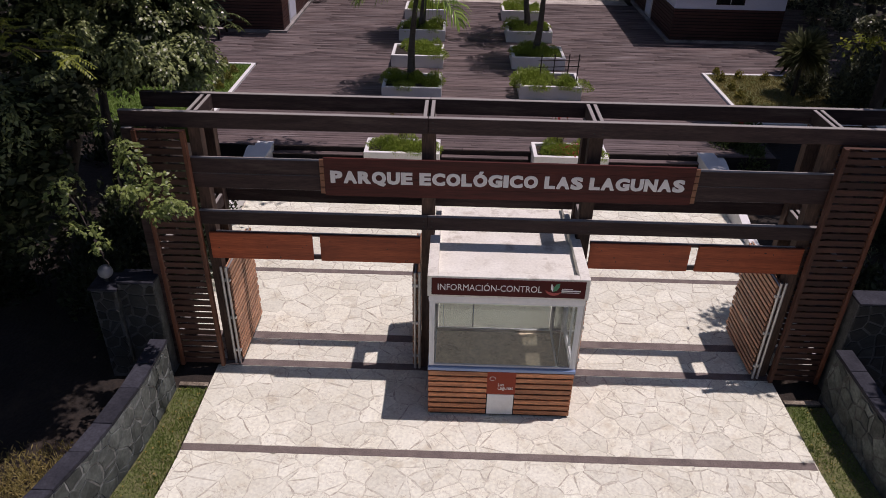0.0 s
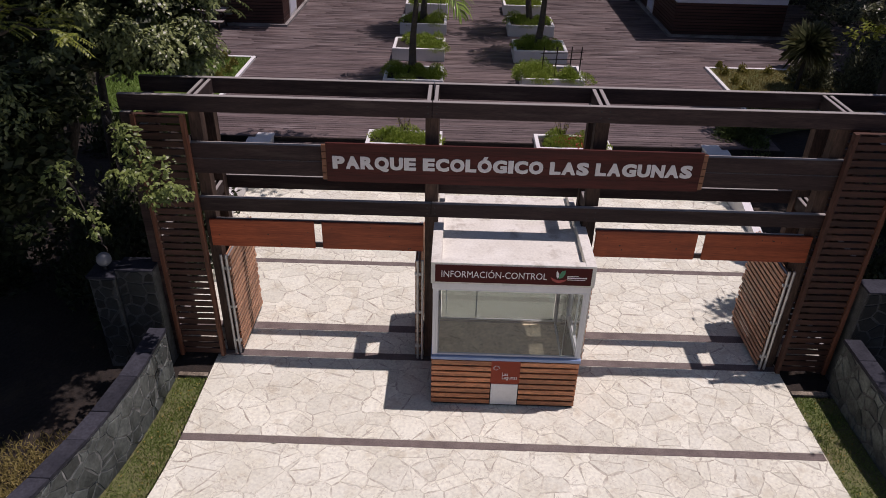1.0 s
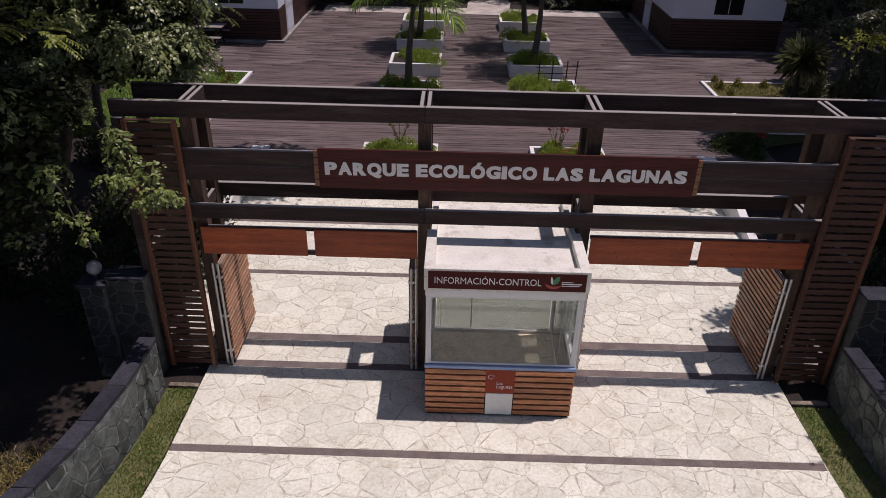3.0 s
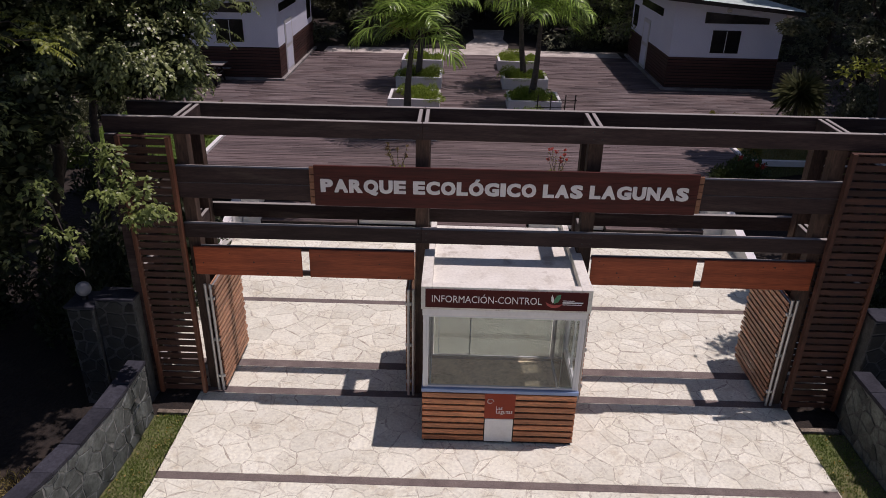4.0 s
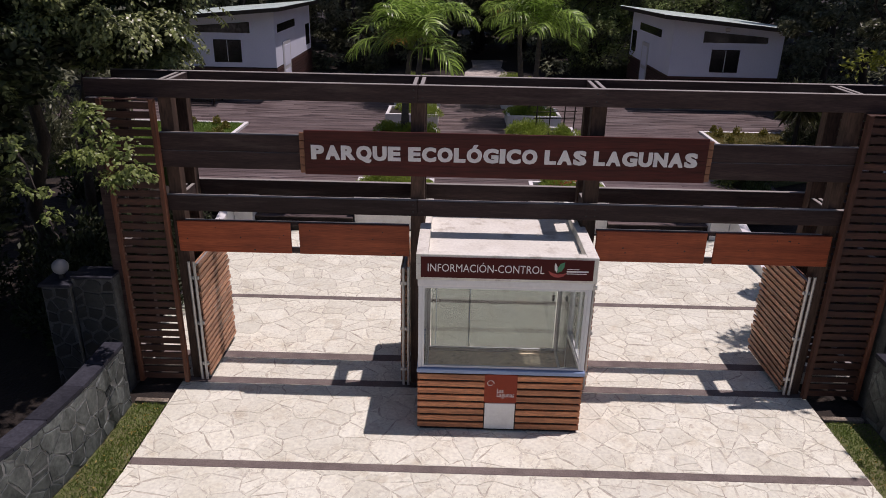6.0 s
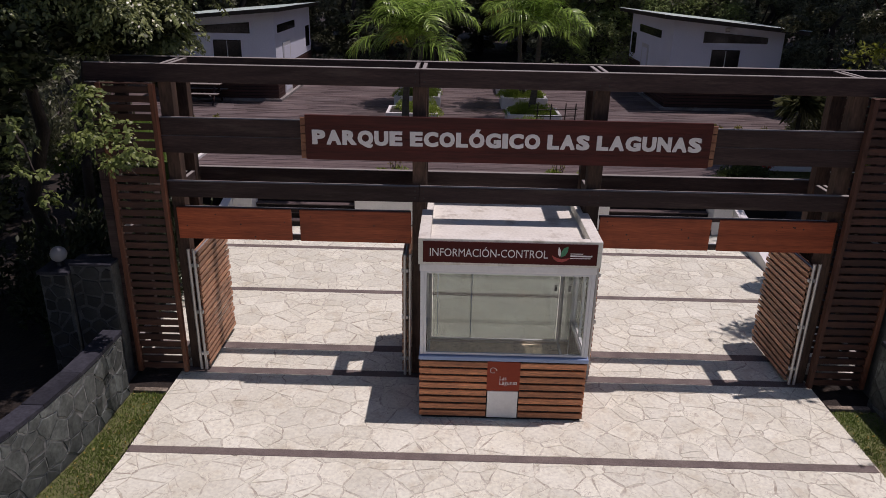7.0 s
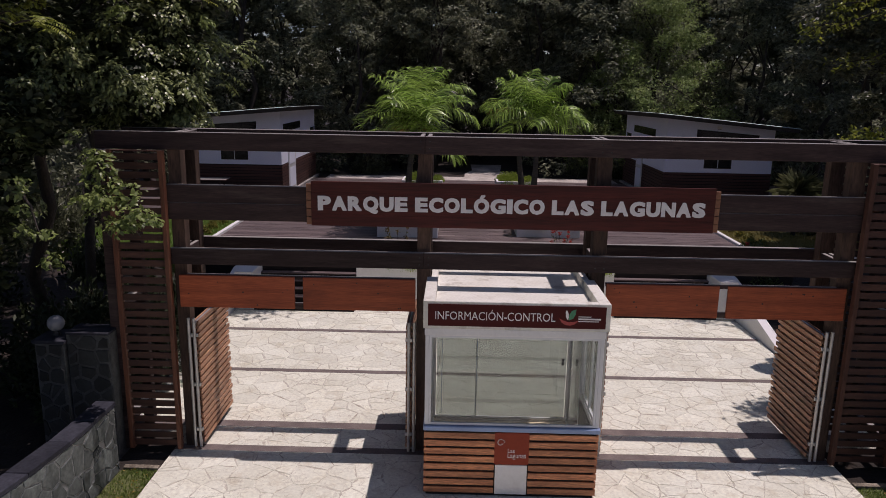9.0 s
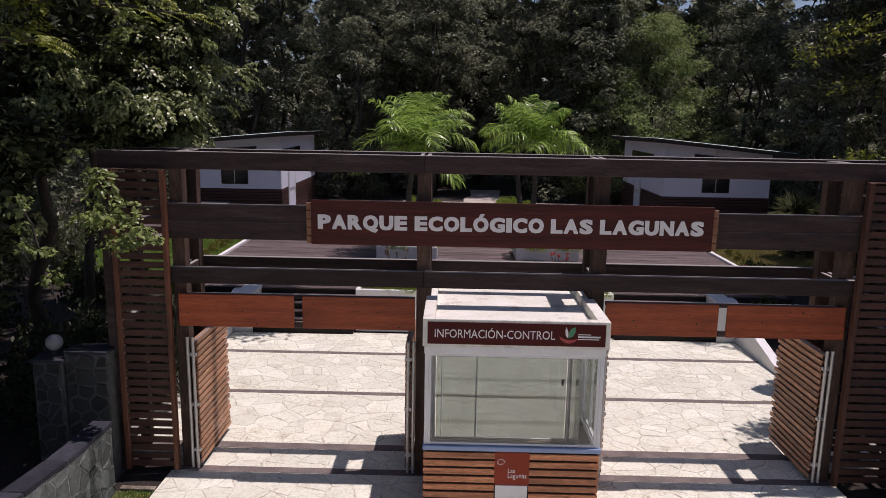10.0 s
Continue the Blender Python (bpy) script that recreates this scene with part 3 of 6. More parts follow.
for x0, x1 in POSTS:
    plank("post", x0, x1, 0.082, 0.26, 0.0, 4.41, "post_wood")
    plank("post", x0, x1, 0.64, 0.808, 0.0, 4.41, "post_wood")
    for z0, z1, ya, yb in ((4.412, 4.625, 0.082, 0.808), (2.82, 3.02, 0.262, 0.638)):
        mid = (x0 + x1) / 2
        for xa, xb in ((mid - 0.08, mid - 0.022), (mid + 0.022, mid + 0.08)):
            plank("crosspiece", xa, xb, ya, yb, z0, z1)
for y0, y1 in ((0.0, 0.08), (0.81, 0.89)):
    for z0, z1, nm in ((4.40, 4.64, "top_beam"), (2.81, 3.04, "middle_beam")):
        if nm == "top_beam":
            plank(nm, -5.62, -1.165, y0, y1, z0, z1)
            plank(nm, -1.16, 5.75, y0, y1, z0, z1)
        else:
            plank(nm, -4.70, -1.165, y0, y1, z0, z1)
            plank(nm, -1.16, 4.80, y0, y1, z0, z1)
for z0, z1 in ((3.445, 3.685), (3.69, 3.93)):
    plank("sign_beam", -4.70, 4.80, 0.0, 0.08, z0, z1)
for x0, x1 in ((-4.60, -2.975), (-2.855, -1.275), (1.385, 2.95), (3.07, 4.70)):
    plank("lintel_board", x0, x1, -0.002, 0.04, 2.19, 2.655, "red_wood", label="red-stained timber board")
rk = np.random.default_rng(64)
for x0, x1 in ((-4.60, -2.975), (-2.855, -1.275), (1.385, 2.95), (3.07, 4.70)):
    for k in range(6):
        x, z = float(rk.uniform(x0 + 0.08, x1 - 0.08)), float(rk.uniform(2.22, 2.62))
        part("knot", rods(((x, -0.0035, z), (x, -0.001, z), float(rk.uniform(0.007, 0.014))), sides=9), M["panel_wood"], gate, "dark wood knot")
for x0, x1 in ((-4.50, -1.28), (1.38, 4.58)):
    plank("lintel_rail", x0, x1, 0.043, 0.085, 2.605, 2.665)
    plank("lintel_rail", x0, x1, 0.043, 0.085, 2.185, 2.27)
for x in (-1.16, 1.27):
    for z in (4.47, 4.57, 2.87, 2.97):
        for dx in (-0.06, 0.06):
            part("bolt", rods(((x + dx, -0.008, z), (x + dx, 0.01, z), 0.012), sides=8), M["black"], gate)

"""Slatted side panels, with a rear screen at one end."""
SLAT = to_mesh("slat", boxes((0.0, 1.0, 0.0, 0.02, 0.0, 0.088)), M["panel_wood"])


def slat_at(x0, x1, y, z, parent, mesh, name="slat"):
    ob = new(name, mesh)
    ob.location = (x0, y, z)
    ob.scale = (x1 - x0, 1, 1)
    ob.parent = parent
    return ob


for x0, x1 in ((-5.42, -4.66), (4.73, 5.57)):
    for y in ((-0.11,) if x0 < 0 else (-0.11, 0.88)):
        inner, outer = (x0 + 0.055, x1 - 0.055)
        part("trim", boxes((x0, x0 + 0.065, y - 0.045, y + 0.05, 0.06, 4.395), bevel=0.005), M["trim_wood" if x0 < 0 else "side_trim"], gate, "brown upright trim")
        part("trim", boxes((x1 - 0.06, x1, y - 0.045, y + 0.05, 0.06, 4.395), bevel=0.005), M["trim_wood"], gate, "orange-brown upright trim")
        part("trim", boxes((x0, x1, y - 0.014, y + 0.05, 4.38, 4.398), bevel=0.004), M["panel_wood"], gate)
        for k in range(35):
            slat_at(inner, outer, y, 0.10 + 0.1225 * k, gate, SLAT)
    ox0, ox1 = ((-5.60, -5.44) if x0 < 0 else (5.48, 5.62))
    for y0, y1 in ((-0.055, 0.06), (0.76, 0.875)):
        plank("post", ox0, ox1, y0, y1, 0.0, 4.395)
    for z in (0.35, 2.1, 3.9):
        plank("crosspiece", ox0 + 0.02, ox1 - 0.02, 0.062, 0.758, z, z + 0.12)

"""Name board on the gate."""
board = thing("name_board", "long dark red timber name board with raised off-white capitals", "sign")
for k in range(4):
    part("board", boxes((-2.69, 2.735, -0.10, -0.06, 3.42 + 0.1515 * k, 3.42 + 0.1515 * (k + 1) - 0.0012), bevel=0.0012), M["sign_wood"], board)
for k in range(5):
    for x0, x1 in ((-2.765, -2.60), (2.65, 2.815)):
        part("batten", boxes((x0, x1, -0.057, -0.004, 3.425 + 0.113 * k, 3.425 + 0.113 * k + 0.105), bevel=0.004), M["end_wood"], board, "pale cut board end")
WORDS = (("PARQUE", -2.60, -1.385), ("ECOL\u00d3GICO", -1.285, 0.46), ("LAS", 0.555, 1.12), ("LAGUNAS", 1.215, 2.61))
WIDE = {"P": 0.67, "A": 0.74, "R": 0.72, "Q": 0.78, "U": 0.71, "E": 0.65, "C": 0.73, "O": 0.78, "L": 0.60, "\u00d3": 0.78, "G": 0.78, "I": 0.29, "S": 0.67, "N": 0.72}
for word, x0, x1 in WORDS:
    unit = (x1 - x0) / (sum(WIDE[c] for c in word) + 0.055 * (len(word) - 1))
    x = x0
    for c in word:
        ob = new("letter", lettering(c, WIDE[c] * unit, 0.185, M["letter"], bold=0.03, depth=0.006, heavy=0.030))
        ob.location = (x, -0.101, 3.64)
        ob.parent = board
        x += (WIDE[c] + 0.055) * unit

# ---------------------------------------------------------------- gate leaves
LEAF_SLAT = to_mesh("slat", boxes((-0.012, 0.012, 0.0, 1.0, 0.0, 0.062), bevel=0.003), M["leaf_wood"])


def gate_leaf(x, side, group="open gate leaves"):
    """An open leaf that stands back from the gate line along y; side is the way its slats face."""
    g = thing("gate_leaf", "open slatted timber gate leaf in a pale steel frame", "gate leaf", group=group)
    for dx, z in ((0.0, 2.03), (0.075, 2.03)):
        part("pipe", rods(((x - side * dx, -0.02, 0.05), (x - side * dx, -0.02, z), 0.022), sides=12), M["pipe"], g, "pale steel pipe")
    part("pipe", rods(((x, 1.33, 0.06), (x, 1.33, 1.98), 0.02), sides=10), M["pipe"], g, "pale steel pipe")
    for z in (0.12, 1.05, 1.95):
        part("rail", rods(((x, 0.0, z), (x, 1.33, z), 0.018), sides=8), M["pipe"], g)
    for z in (0.3, 1.0, 1.75):
        part("hinge", boxes((x - 0.05, x + 0.05, -0.035, 0.0, z, z + 0.05), bevel=0.004), M["pipe"], g)
    for k in range(20):
        for face in (1, -1):
            ob = new("slat", LEAF_SLAT)
            ob.location = (x + face * 0.034, 0.03, 0.09 + 0.0955 * k)
            ob.rotation_euler = (0.004 * math.sin(k * 5.1 + x), 0, 0)
            ob.scale = (1, 1.35 + 0.03 * math.sin(k * 2.3 + face), 1)
            ob.parent = g
            if face * side < 0 and abs(x) < 2:
                ob.scale = (1, 1.34, 1)
    return g


gate_leaf(-4.42, 1)
gate_leaf(-1.36, -1)
gate_leaf(1.42, 1)
gate_leaf(4.50, -1)

# ---------------------------------------------------------------- information booth
BX0, BX1, BY0, BY1 = -1.09, 1.18, -1.08, 1.18
booth = thing("information_booth", "small glazed information booth with slatted timber base and white roof", "booth")
NX0, NX1 = -1.055, 1.155          # between the gate posts the booth is a little narrower
booth.scale = (1, 1, 1.018)
part("base", boxes((BX0 + 0.03, BX1 - 0.03, BY0 + 0.026, BY0 + 0.06, 0.0, 0.90)), M["joint"], booth)
part("base", boxes((BX0 + 0.028, BX0 + 0.06, BY0 + 0.062, 0.07, 0.0, 0.90)), M["joint"], booth)
part("base", boxes((BX1 - 0.06, BX1 - 0.028, BY0 + 0.062, 0.07, 0.0, 0.90)), M["joint"], booth)
BOOTH_SLAT = to_mesh("slat", boxes((0.0, 1.0, 0.0, 0.024, 0.0, 0.077)), M["slat_wood"])
for k in range(8):
    z = 0.045 + 0.109 * k
    for x0, x1 in ((BX0, -0.165), (0.285, BX1)):
        slat_at(x0, x1, BY0, z, booth, BOOTH_SLAT)
SIDE_SLAT = to_mesh("slat", boxes((-0.012, 0.012, 0.0, 1.0, 0.0, 0.077)), M["slat_wood"])
for x in (BX0 + 0.014, BX1 - 0.014):
    for k in range(8):
        ob = new("slat", SIDE_SLAT)
        ob.location = (x, BY0 + 0.026, 0.045 + 0.109 * k)
        ob.scale = (1, 0.07 - BY0 - 0.03, 1)
        ob.parent = booth
panel = part("name_panel", boxes((-0.165, 0.285, BY0 - 0.006, BY0 + 0.02, 0.46, 0.905), bevel=0.003), M["red_panel"], booth, "rust-red panel with white script")
for word, x0, x1, z, h in (("Las", 0.01, 0.10, 0.63, 0.058), ("Lagunas", 0.01, 0.25, 0.56, 0.07)):
    ob = new("lettering", lettering(word, x1 - x0, h, M["letter"], bold=-0.004, depth=0.003))
    ob.location = (x0, BY0 - 0.007, z)
    ob.parent = panel
bm = bmesh.new()
for k in range(14):
    a0, a1 = k * 0.42, k * 0.42 + 0.3
    r = 0.05 - 0.0015 * k
    rod(bm, (-0.085 + r * math.cos(a0), BY0 - 0.008, 0.77 + r * math.sin(a0)), (-0.085 + r * math.cos(a1), BY0 - 0.008, 0.77 + r * math.sin(a1)), 0.005, sides=6)
part("emblem", bm, M["letter"], panel, "thin white sun drawing")
part("hatch", boxes((-0.15, 0.27, BY0 - 0.004, BY0 + 0.02, 0.035, 0.452), bevel=0.004), M["white"], booth, "plain white hatch")
part("sill", boxes((BX0 - 0.01, BX1 + 0.012, BY0 - 0.03, BY0 + 0.075, 0.922, 0.985), bevel=0.008), M["sill"], booth, "blue-grey window sill")
part("side_sill", boxes((BX0 - 0.01, BX0 + 0.06, BY0 + 0.077, 0.07, 0.906, 0.985), bevel=0.006), M["sill"], booth)
part("side_sill", boxes((BX1 - 0.06, BX1 + 0.012, BY0 + 0.077, 0.07, 0.906, 0.985), bevel=0.006), M["aluminium"], booth)
GZ0, GZ1 = 0.99, 2.19
for x in (BX0 + 0.03, BX1 - 0.03):
    for y in (BY0 + 0.03, 0.04):
        part("corner_post", boxes((x - 0.025, x + 0.025, y - 0.025, y + 0.025, GZ0, GZ1), bevel=0.004), M["aluminium"], booth)


def window_frame(parent, x0, x1, y0, y1, z0, z1, w=0.03, mat="aluminium"):
    """Four bars round an opening that lies along x (y0..y1 its thickness)."""
    bm = boxes((x0, x0 + w, y0, y1, z0, z1), (x1 - w, x1, y0, y1, z0, z1), (x0 + w, x1 - w, y0, y1, z0, z0 + w), (x0 + w, x1 - w, y0, y1, z1 - w, z1))
    return part("window_frame", bm, M[mat], parent)


def pane(parent, x0, x1, y0, y1, z0, z1, mat="glass"):
    ob = part("pane", boxes((x0, x1, y0, y1, z0, z1)), M[mat], parent)
    ob.visible_shadow = mat != "glass"
    return ob


window_frame(booth, BX0 + 0.056, BX1 - 0.056, BY0 + 0.012, BY0 + 0.045, GZ0, GZ1)
pane(booth, BX0 + 0.087, BX1 - 0.087, BY0 + 0.026, BY0 + 0.032, GZ0 + 0.031, GZ1 - 0.031)
for xa in (NX0 + 0.002, NX1 - 0.042):
    part("window_frame", boxes((xa, xa + 0.04, 0.075, 0.11, 0.0, GZ1), (xa, xa + 0.04, BY1 - 0.10, BY1 - 0.065, 0.0, GZ1), (xa, xa + 0.04, 0.111, BY1 - 0.101, 0.0, 0.05), (xa, xa + 0.04, 0.111, BY1 - 0.101, GZ1 - 0.04, GZ1)),
         M["aluminium"], booth)
    pane(booth, xa + 0.017, xa + 0.023, 0.111, BY1 - 0.101, 0.051, GZ1 - 0.041, "tinted")
part("floor", boxes((BX0 + 0.061, BX1 - 0.061, BY0 + 0.061, 0.07, 0.006, 0.012), (NX0 + 0.045, NX1 - 0.045, 0.071, BY1 - 0.075, 0.006, 0.012)), M["booth_floor"], booth, "tan cracked stone floor")
window_frame(booth, NX0 + 0.042, NX1 - 0.042, BY1 - 0.06, BY1 - 0.02, 0.06, GZ1, 0.02)
part("threshold", boxes((NX0, NX1, BY1 - 0.07, BY1 - 0.01, 0.0, 0.058)), M["floor"], booth)
for xa, xb, yy in ((NX0 + 0.071, -0.335, BY1 - 0.050), (-0.36, NX1 - 0.071, BY1 - 0.038)):
    rear = pane(booth, xa, xb, yy, yy + 0.006, 0.081, GZ1 - 0.021, "tinted")
    rear.visible_shadow = False
for xa in (-0.90, -0.345):
    part("glass_edge", boxes((xa - 0.003, xa + 0.003, BY1 - 0.060, BY1 - 0.0505, 0.13, GZ1 - 0.03)), M["sill"], booth)
for xa, za in ((-0.92, 1.50), (-0.38, 1.58), (1.02, 0.98)):
    part("latch", boxes((xa - 0.022, xa + 0.022, BY1 - 0.085, BY1 - 0.061, za, za + 0.11), bevel=0.004), M["black"], booth, "small black latch")
for x in (BX0 + 0.012, BX1 - 0.042):
    for ya, yb in ((BY0 + 0.056, -0.50), (-0.50, 0.014)):
        bm = boxes((x, x + 0.03, ya, ya + 0.03, GZ0, GZ1), (x, x + 0.03, yb - 0.03, yb, GZ0, GZ1), (x, x + 0.03, ya + 0.03, yb - 0.03, GZ0, GZ0 + 0.03),
                   (x, x + 0.03, ya + 0.03, yb - 0.03, GZ1 - 0.03, GZ1))
        part("window_frame", bm, M["aluminium"], booth)
        pane(booth, x + 0.013, x + 0.018, ya + 0.031, yb - 0.031, GZ0 + 0.031, GZ1 - 0.031)
"""Roof box with low kerbs and a sunken middle."""
RX0, RX1, RY0, RY1 = -1.115, 1.225, -1.09, 1.26
part("lintel", boxes((BX0 - 0.004, BX1 + 0.004, BY0 - 0.004, 0.07, 2.192, 2.285), bevel=0.004), M["white"], booth)
part("lintel", boxes((NX0, NX1, 0.071, BY1, 2.192, 2.285)), M["white"], booth)
roof = part("roof", boxes((RX0, RX1, RY0, 0.074, 2.287, 2.51), (NX0, NX1, 0.074, RY1, 2.287, 2.51), bevel=0.005), M["roof_white"], booth, "stained white roof slab")
for spec in ((RX0, RX0 + 0.15, RY0, 0.074), (RX1 - 0.15, RX1, RY0, 0.074), (RX0 + 0.151, RX1 - 0.151, RY0, RY0 + 0.12), (NX0, NX0 + 0.09, 0.076, RY1), (NX1 - 0.09, NX1, 0.076, RY1)):
    part("roof_kerb", boxes((*spec, 2.511, 2.64), bevel=0.005), M["roof_white"], booth, "raised white roof kerb")
fascia = part("sign_panel", boxes((RX0 + 0.06, RX1 - 0.06, RY0 - 0.008, RY0 - 0.001, 2.325, 2.605)), M["brown_panel"], booth, "brown panel with white writing")
ob = new("lettering", lettering("INFORMACI\u00d3N-CONTROL", 1.50, 0.105, M["letter"], bold=0.0, depth=0.003))
ob.location = (-0.965, RY0 - 0.0085, 2.41)
ob.parent = fascia
ob["label"] = "thin white capitals"


def flat_shape(points, y0, y1):
    bm = bmesh.new()
    a, b = [bm.verts.new((x, y0, z)) for x, z in points], [bm.verts.new((x, y1, z)) for x, z in points]
    bm.faces.new(a)
    bm.faces.new(b[::-1])
    for k in range(len(points)):
        j = (k + 1) % len(points)
        bm.faces.new((a[j], a[k], b[k], b[j]))
    bmesh.ops.recalc_face_normals(bm, faces=bm.faces)
    return bm


part("emblem", flat_shape([(0.70, 2.43), (0.705, 2.50), (0.735, 2.555), (0.79, 2.575), (0.785, 2.51), (0.755, 2.455)], RY0 - 0.011, RY0 - 0.0085), M["logo_green"], fascia, "green leaf shape")
part("emblem", flat_shape([(0.69, 2.435), (0.665, 2.47), (0.66, 2.53), (0.67, 2.57), (0.695, 2.52), (0.70, 2.47)], RY0 - 0.011, RY0 - 0.0085), M["letter"], fascia, "pale leaf shape")
part("emblem", flat_shape([(0.585, 2.455), (0.61, 2.405), (0.66, 2.372), (0.72, 2.365), (0.78, 2.385), (0.825, 2.43), (0.77, 2.415), (0.70, 2.408), (0.64, 2.425)], RY0 - 0.011, RY0 - 0.0085),
     M["logo_red"], fascia, "red curved shape")
part("writing", boxes((0.82, 0.98, RY0 - 0.011, RY0 - 0.0085, 2.475, 2.485), (0.82, 1.10, RY0 - 0.011, RY0 - 0.0085, 2.44, 2.46), (0.82, 1.08, RY0 - 0.011, RY0 - 0.0085, 2.415, 2.425)),
     M["letter"], fascia, "small pale writing")

# ---------------------------------------------------------------- stone entrance walls


def wall_x(y, side):
    """The inner face of the flared entrance wall."""
    d = max(0.0, -y - (1.2 if side < 0 else 1.5))
    return -5.34 - 0.058 * d * d if side < 0 else 5.50 + 0.040 * d * d


def entrance_wall(side, stones):
    w = thing("stone_wall", "low flared wall of dark slate rubble with slate capping", "wall", group="entrance walls", kind="structure")
    top, thick, end = 0.97, 0.23, -9.0
    start = -0.68 if side < 0 else -0.42
    ys = np.linspace(start, end, 40)
    s = -side
    bm = bmesh.new()
    rows = []
    for y in ys:
        x = wall_x(y, side)
        rows.append([bm.verts.new(p) for p in ((x, y, -0.1), (x, y, top), (x + side * thick, y, top), (x + side * thick, y, -0.1))])
    for a, b in zip(rows, rows[1:]):
        for k in range(3):
            bm.faces.new((a[k], a[k + 1], b[k + 1], b[k]))
    bm.faces.new(rows[0])
    bm.faces.new(rows[-1])
    bmesh.ops.recalc_face_normals(bm, faces=bm.faces)
    # Right-hand joints get the mortar with shade in its colour.
    part("core", bm, M["wall_mortar" if side < 0 else "shade_mortar"], w)
    "Rubble stones on the face towards the court, and on the near end."
    r = np.random.default_rng(31 + side)
    for poly in crazy_cells(0.0, stones, 0.0, top, 0.19, 0.018, r, 0.56, 0.2, 0.5):
        v, f = slab(roughen(poly, 0.02, r), -0.01, 0.006 + 0.012 * r.random(), 0.006)
        vv = []
        for a, z, h in v:
            y = start - a
            x = wall_x(y, side) - side * h
            vv.append((x, y, z))
        new("stone", mesh_of("stone", vv, f if side < 0 else [t[::-1] for t in f], M["slate"])).parent = w
    for poly in crazy_cells(0.0, thick, 0.0, top, 0.17, 0.022, r):
        v, f = slab(poly, -0.01, 0.02, 0.008)
        x0 = wall_x(start, side)
        vv = [(x0 + side * a, start + h, z) for a, z, h in v]
        new("stone", mesh_of("stone", vv, f, M["slate"])).parent = w
    "Capping slabs."
    y = start + 0.025
    while y > end:
        y2 = y - r.uniform(0.50, 0.75)
        pts = []
        for yy in (y - 0.004, y2 + 0.004):
            x = wall_x(yy, side)
            pts += [(x - side * 0.018, yy), (x + side * (thick + 0.02), yy)]
        a, b, c, d = pts[0], pts[1], pts[3], pts[2]
        poly = np.array([a, b, c, d])
        area = np.sum(poly[:, 0] * np.roll(poly[:, 1], -1) - np.roll(poly[:, 0], -1) * poly[:, 1])
        poly = poly if area > 0 else poly[::-1]
        v, f = slab(poly, top + 0.001, top + 0.055 + 0.008 * r.random(), 0.008)
        new("capstone", mesh_of("capstone", v, f, M["cap"])).parent = w
        y = y2
    return w


entrance_wall(-1, 3.6)
entrance_wall(1, 2.6)


def boundary_wall(x0, x1, px, label):
    """Rubble wall beside the gate with a pier."""
    w = thing("boundary_wall", label, "wall", group="boundary walls", kind="structure")
    lo, hi = min(x0, x1), max(x0, x1)
    part("core", boxes((lo, hi, -0.28, 0.05, -0.1, 1.84), (px - 0.2, px + 0.2, -0.34, 0.10, -0.1, 1.72)), M["shade_mortar"], w)
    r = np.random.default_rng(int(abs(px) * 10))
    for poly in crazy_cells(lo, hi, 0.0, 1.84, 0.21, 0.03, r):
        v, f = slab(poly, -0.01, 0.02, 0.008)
        new("stone", mesh_of("stone", [(a, -0.28 - h, z) for a, z, h in v], f, M["shade_slate"])).parent = w
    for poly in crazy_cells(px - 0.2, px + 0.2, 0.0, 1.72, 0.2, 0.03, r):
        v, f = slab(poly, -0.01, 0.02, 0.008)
        new("stone", mesh_of("stone", [(a, -0.34 - h, z) for a, z, h in v], f, M["shade_slate"])).parent = w
    part("capstone", boxes((lo, hi, -0.31, 0.08, 1.842, 1.88), bevel=0.006), M["cap"], w)
    part("capstone", boxes((px - 0.23, px + 0.23, -0.37, 0.13, 1.721, 1.77), bevel=0.006), M["cap"], w)
    lamp = thing("globe_lamp", "milky glass globe lamp on a stone pier", "lamp", group="globe lamps")
    part("base", rods(((px, -0.12, 1.771), (px, -0.12, 1.84), 0.05, 0.035), sides=14), M["black"], lamp)
    bm = bmesh.new()
    bmesh.ops.create_uvsphere(bm, u_segments=24, v_segments=14, radius=0.115)
    bmesh.ops.translate(bm, verts=bm.verts, vec=(px, -0.12, 1.945))
    for f in bm.faces:
        f.smooth = True
    part("globe", bm, M["globe"], lamp)


boundary_wall(-5.52, -6.12, -6.34, "slate rubble wall and pier beside the gate, coloured dark for shade")
boundary_wall(5.66, 6.60, 6.85, "slate rubble wall beside the gate, coloured dark for shade")

# ---------------------------------------------------------------- court side walls
for side in (-1, 1):
    w = thing("side_wall", "low white rendered retaining wall beside the court", "wall", group="court side walls", kind="structure")
    bm = bmesh.new()
    prof = [(3.2, 0.03), (4.6, 0.16), (7.4, 0.86), (8.2, 0.86)]
    rows = []
    for y, z in prof:
        rows.append([bm.verts.new(p) for p in ((side * 5.96, y, -0.1), (side * 5.96, y, z), (side * 6.16, y, z), (side * 6.16, y, -0.1))])
    for a, b in zip(rows, rows[1:]):
        for k in range(3):
            bm.faces.new((a[k], a[k + 1], b[k + 1], b[k]))
    bm.faces.new(rows[0])
    bm.faces.new(rows[-1])
    bmesh.ops.recalc_face_normals(bm, faces=bm.faces)
    part("core", bm, M["white"], w)
    part("pedestal", boxes((min(side * 5.5, side * 5.95), max(side * 5.5, side * 5.95), 6.72, 7.75, 0.0, 0.93), bevel=0.01), M["white"], w)
    part("bank", boxes((min(side * 5.96, side * 7.62), max(side * 5.96, side * 7.62), EDGE + 0.62, EDGE + 0.66, 0.0, DECK - 0.05)), M["white"], w)

# ---------------------------------------------------------------- planters


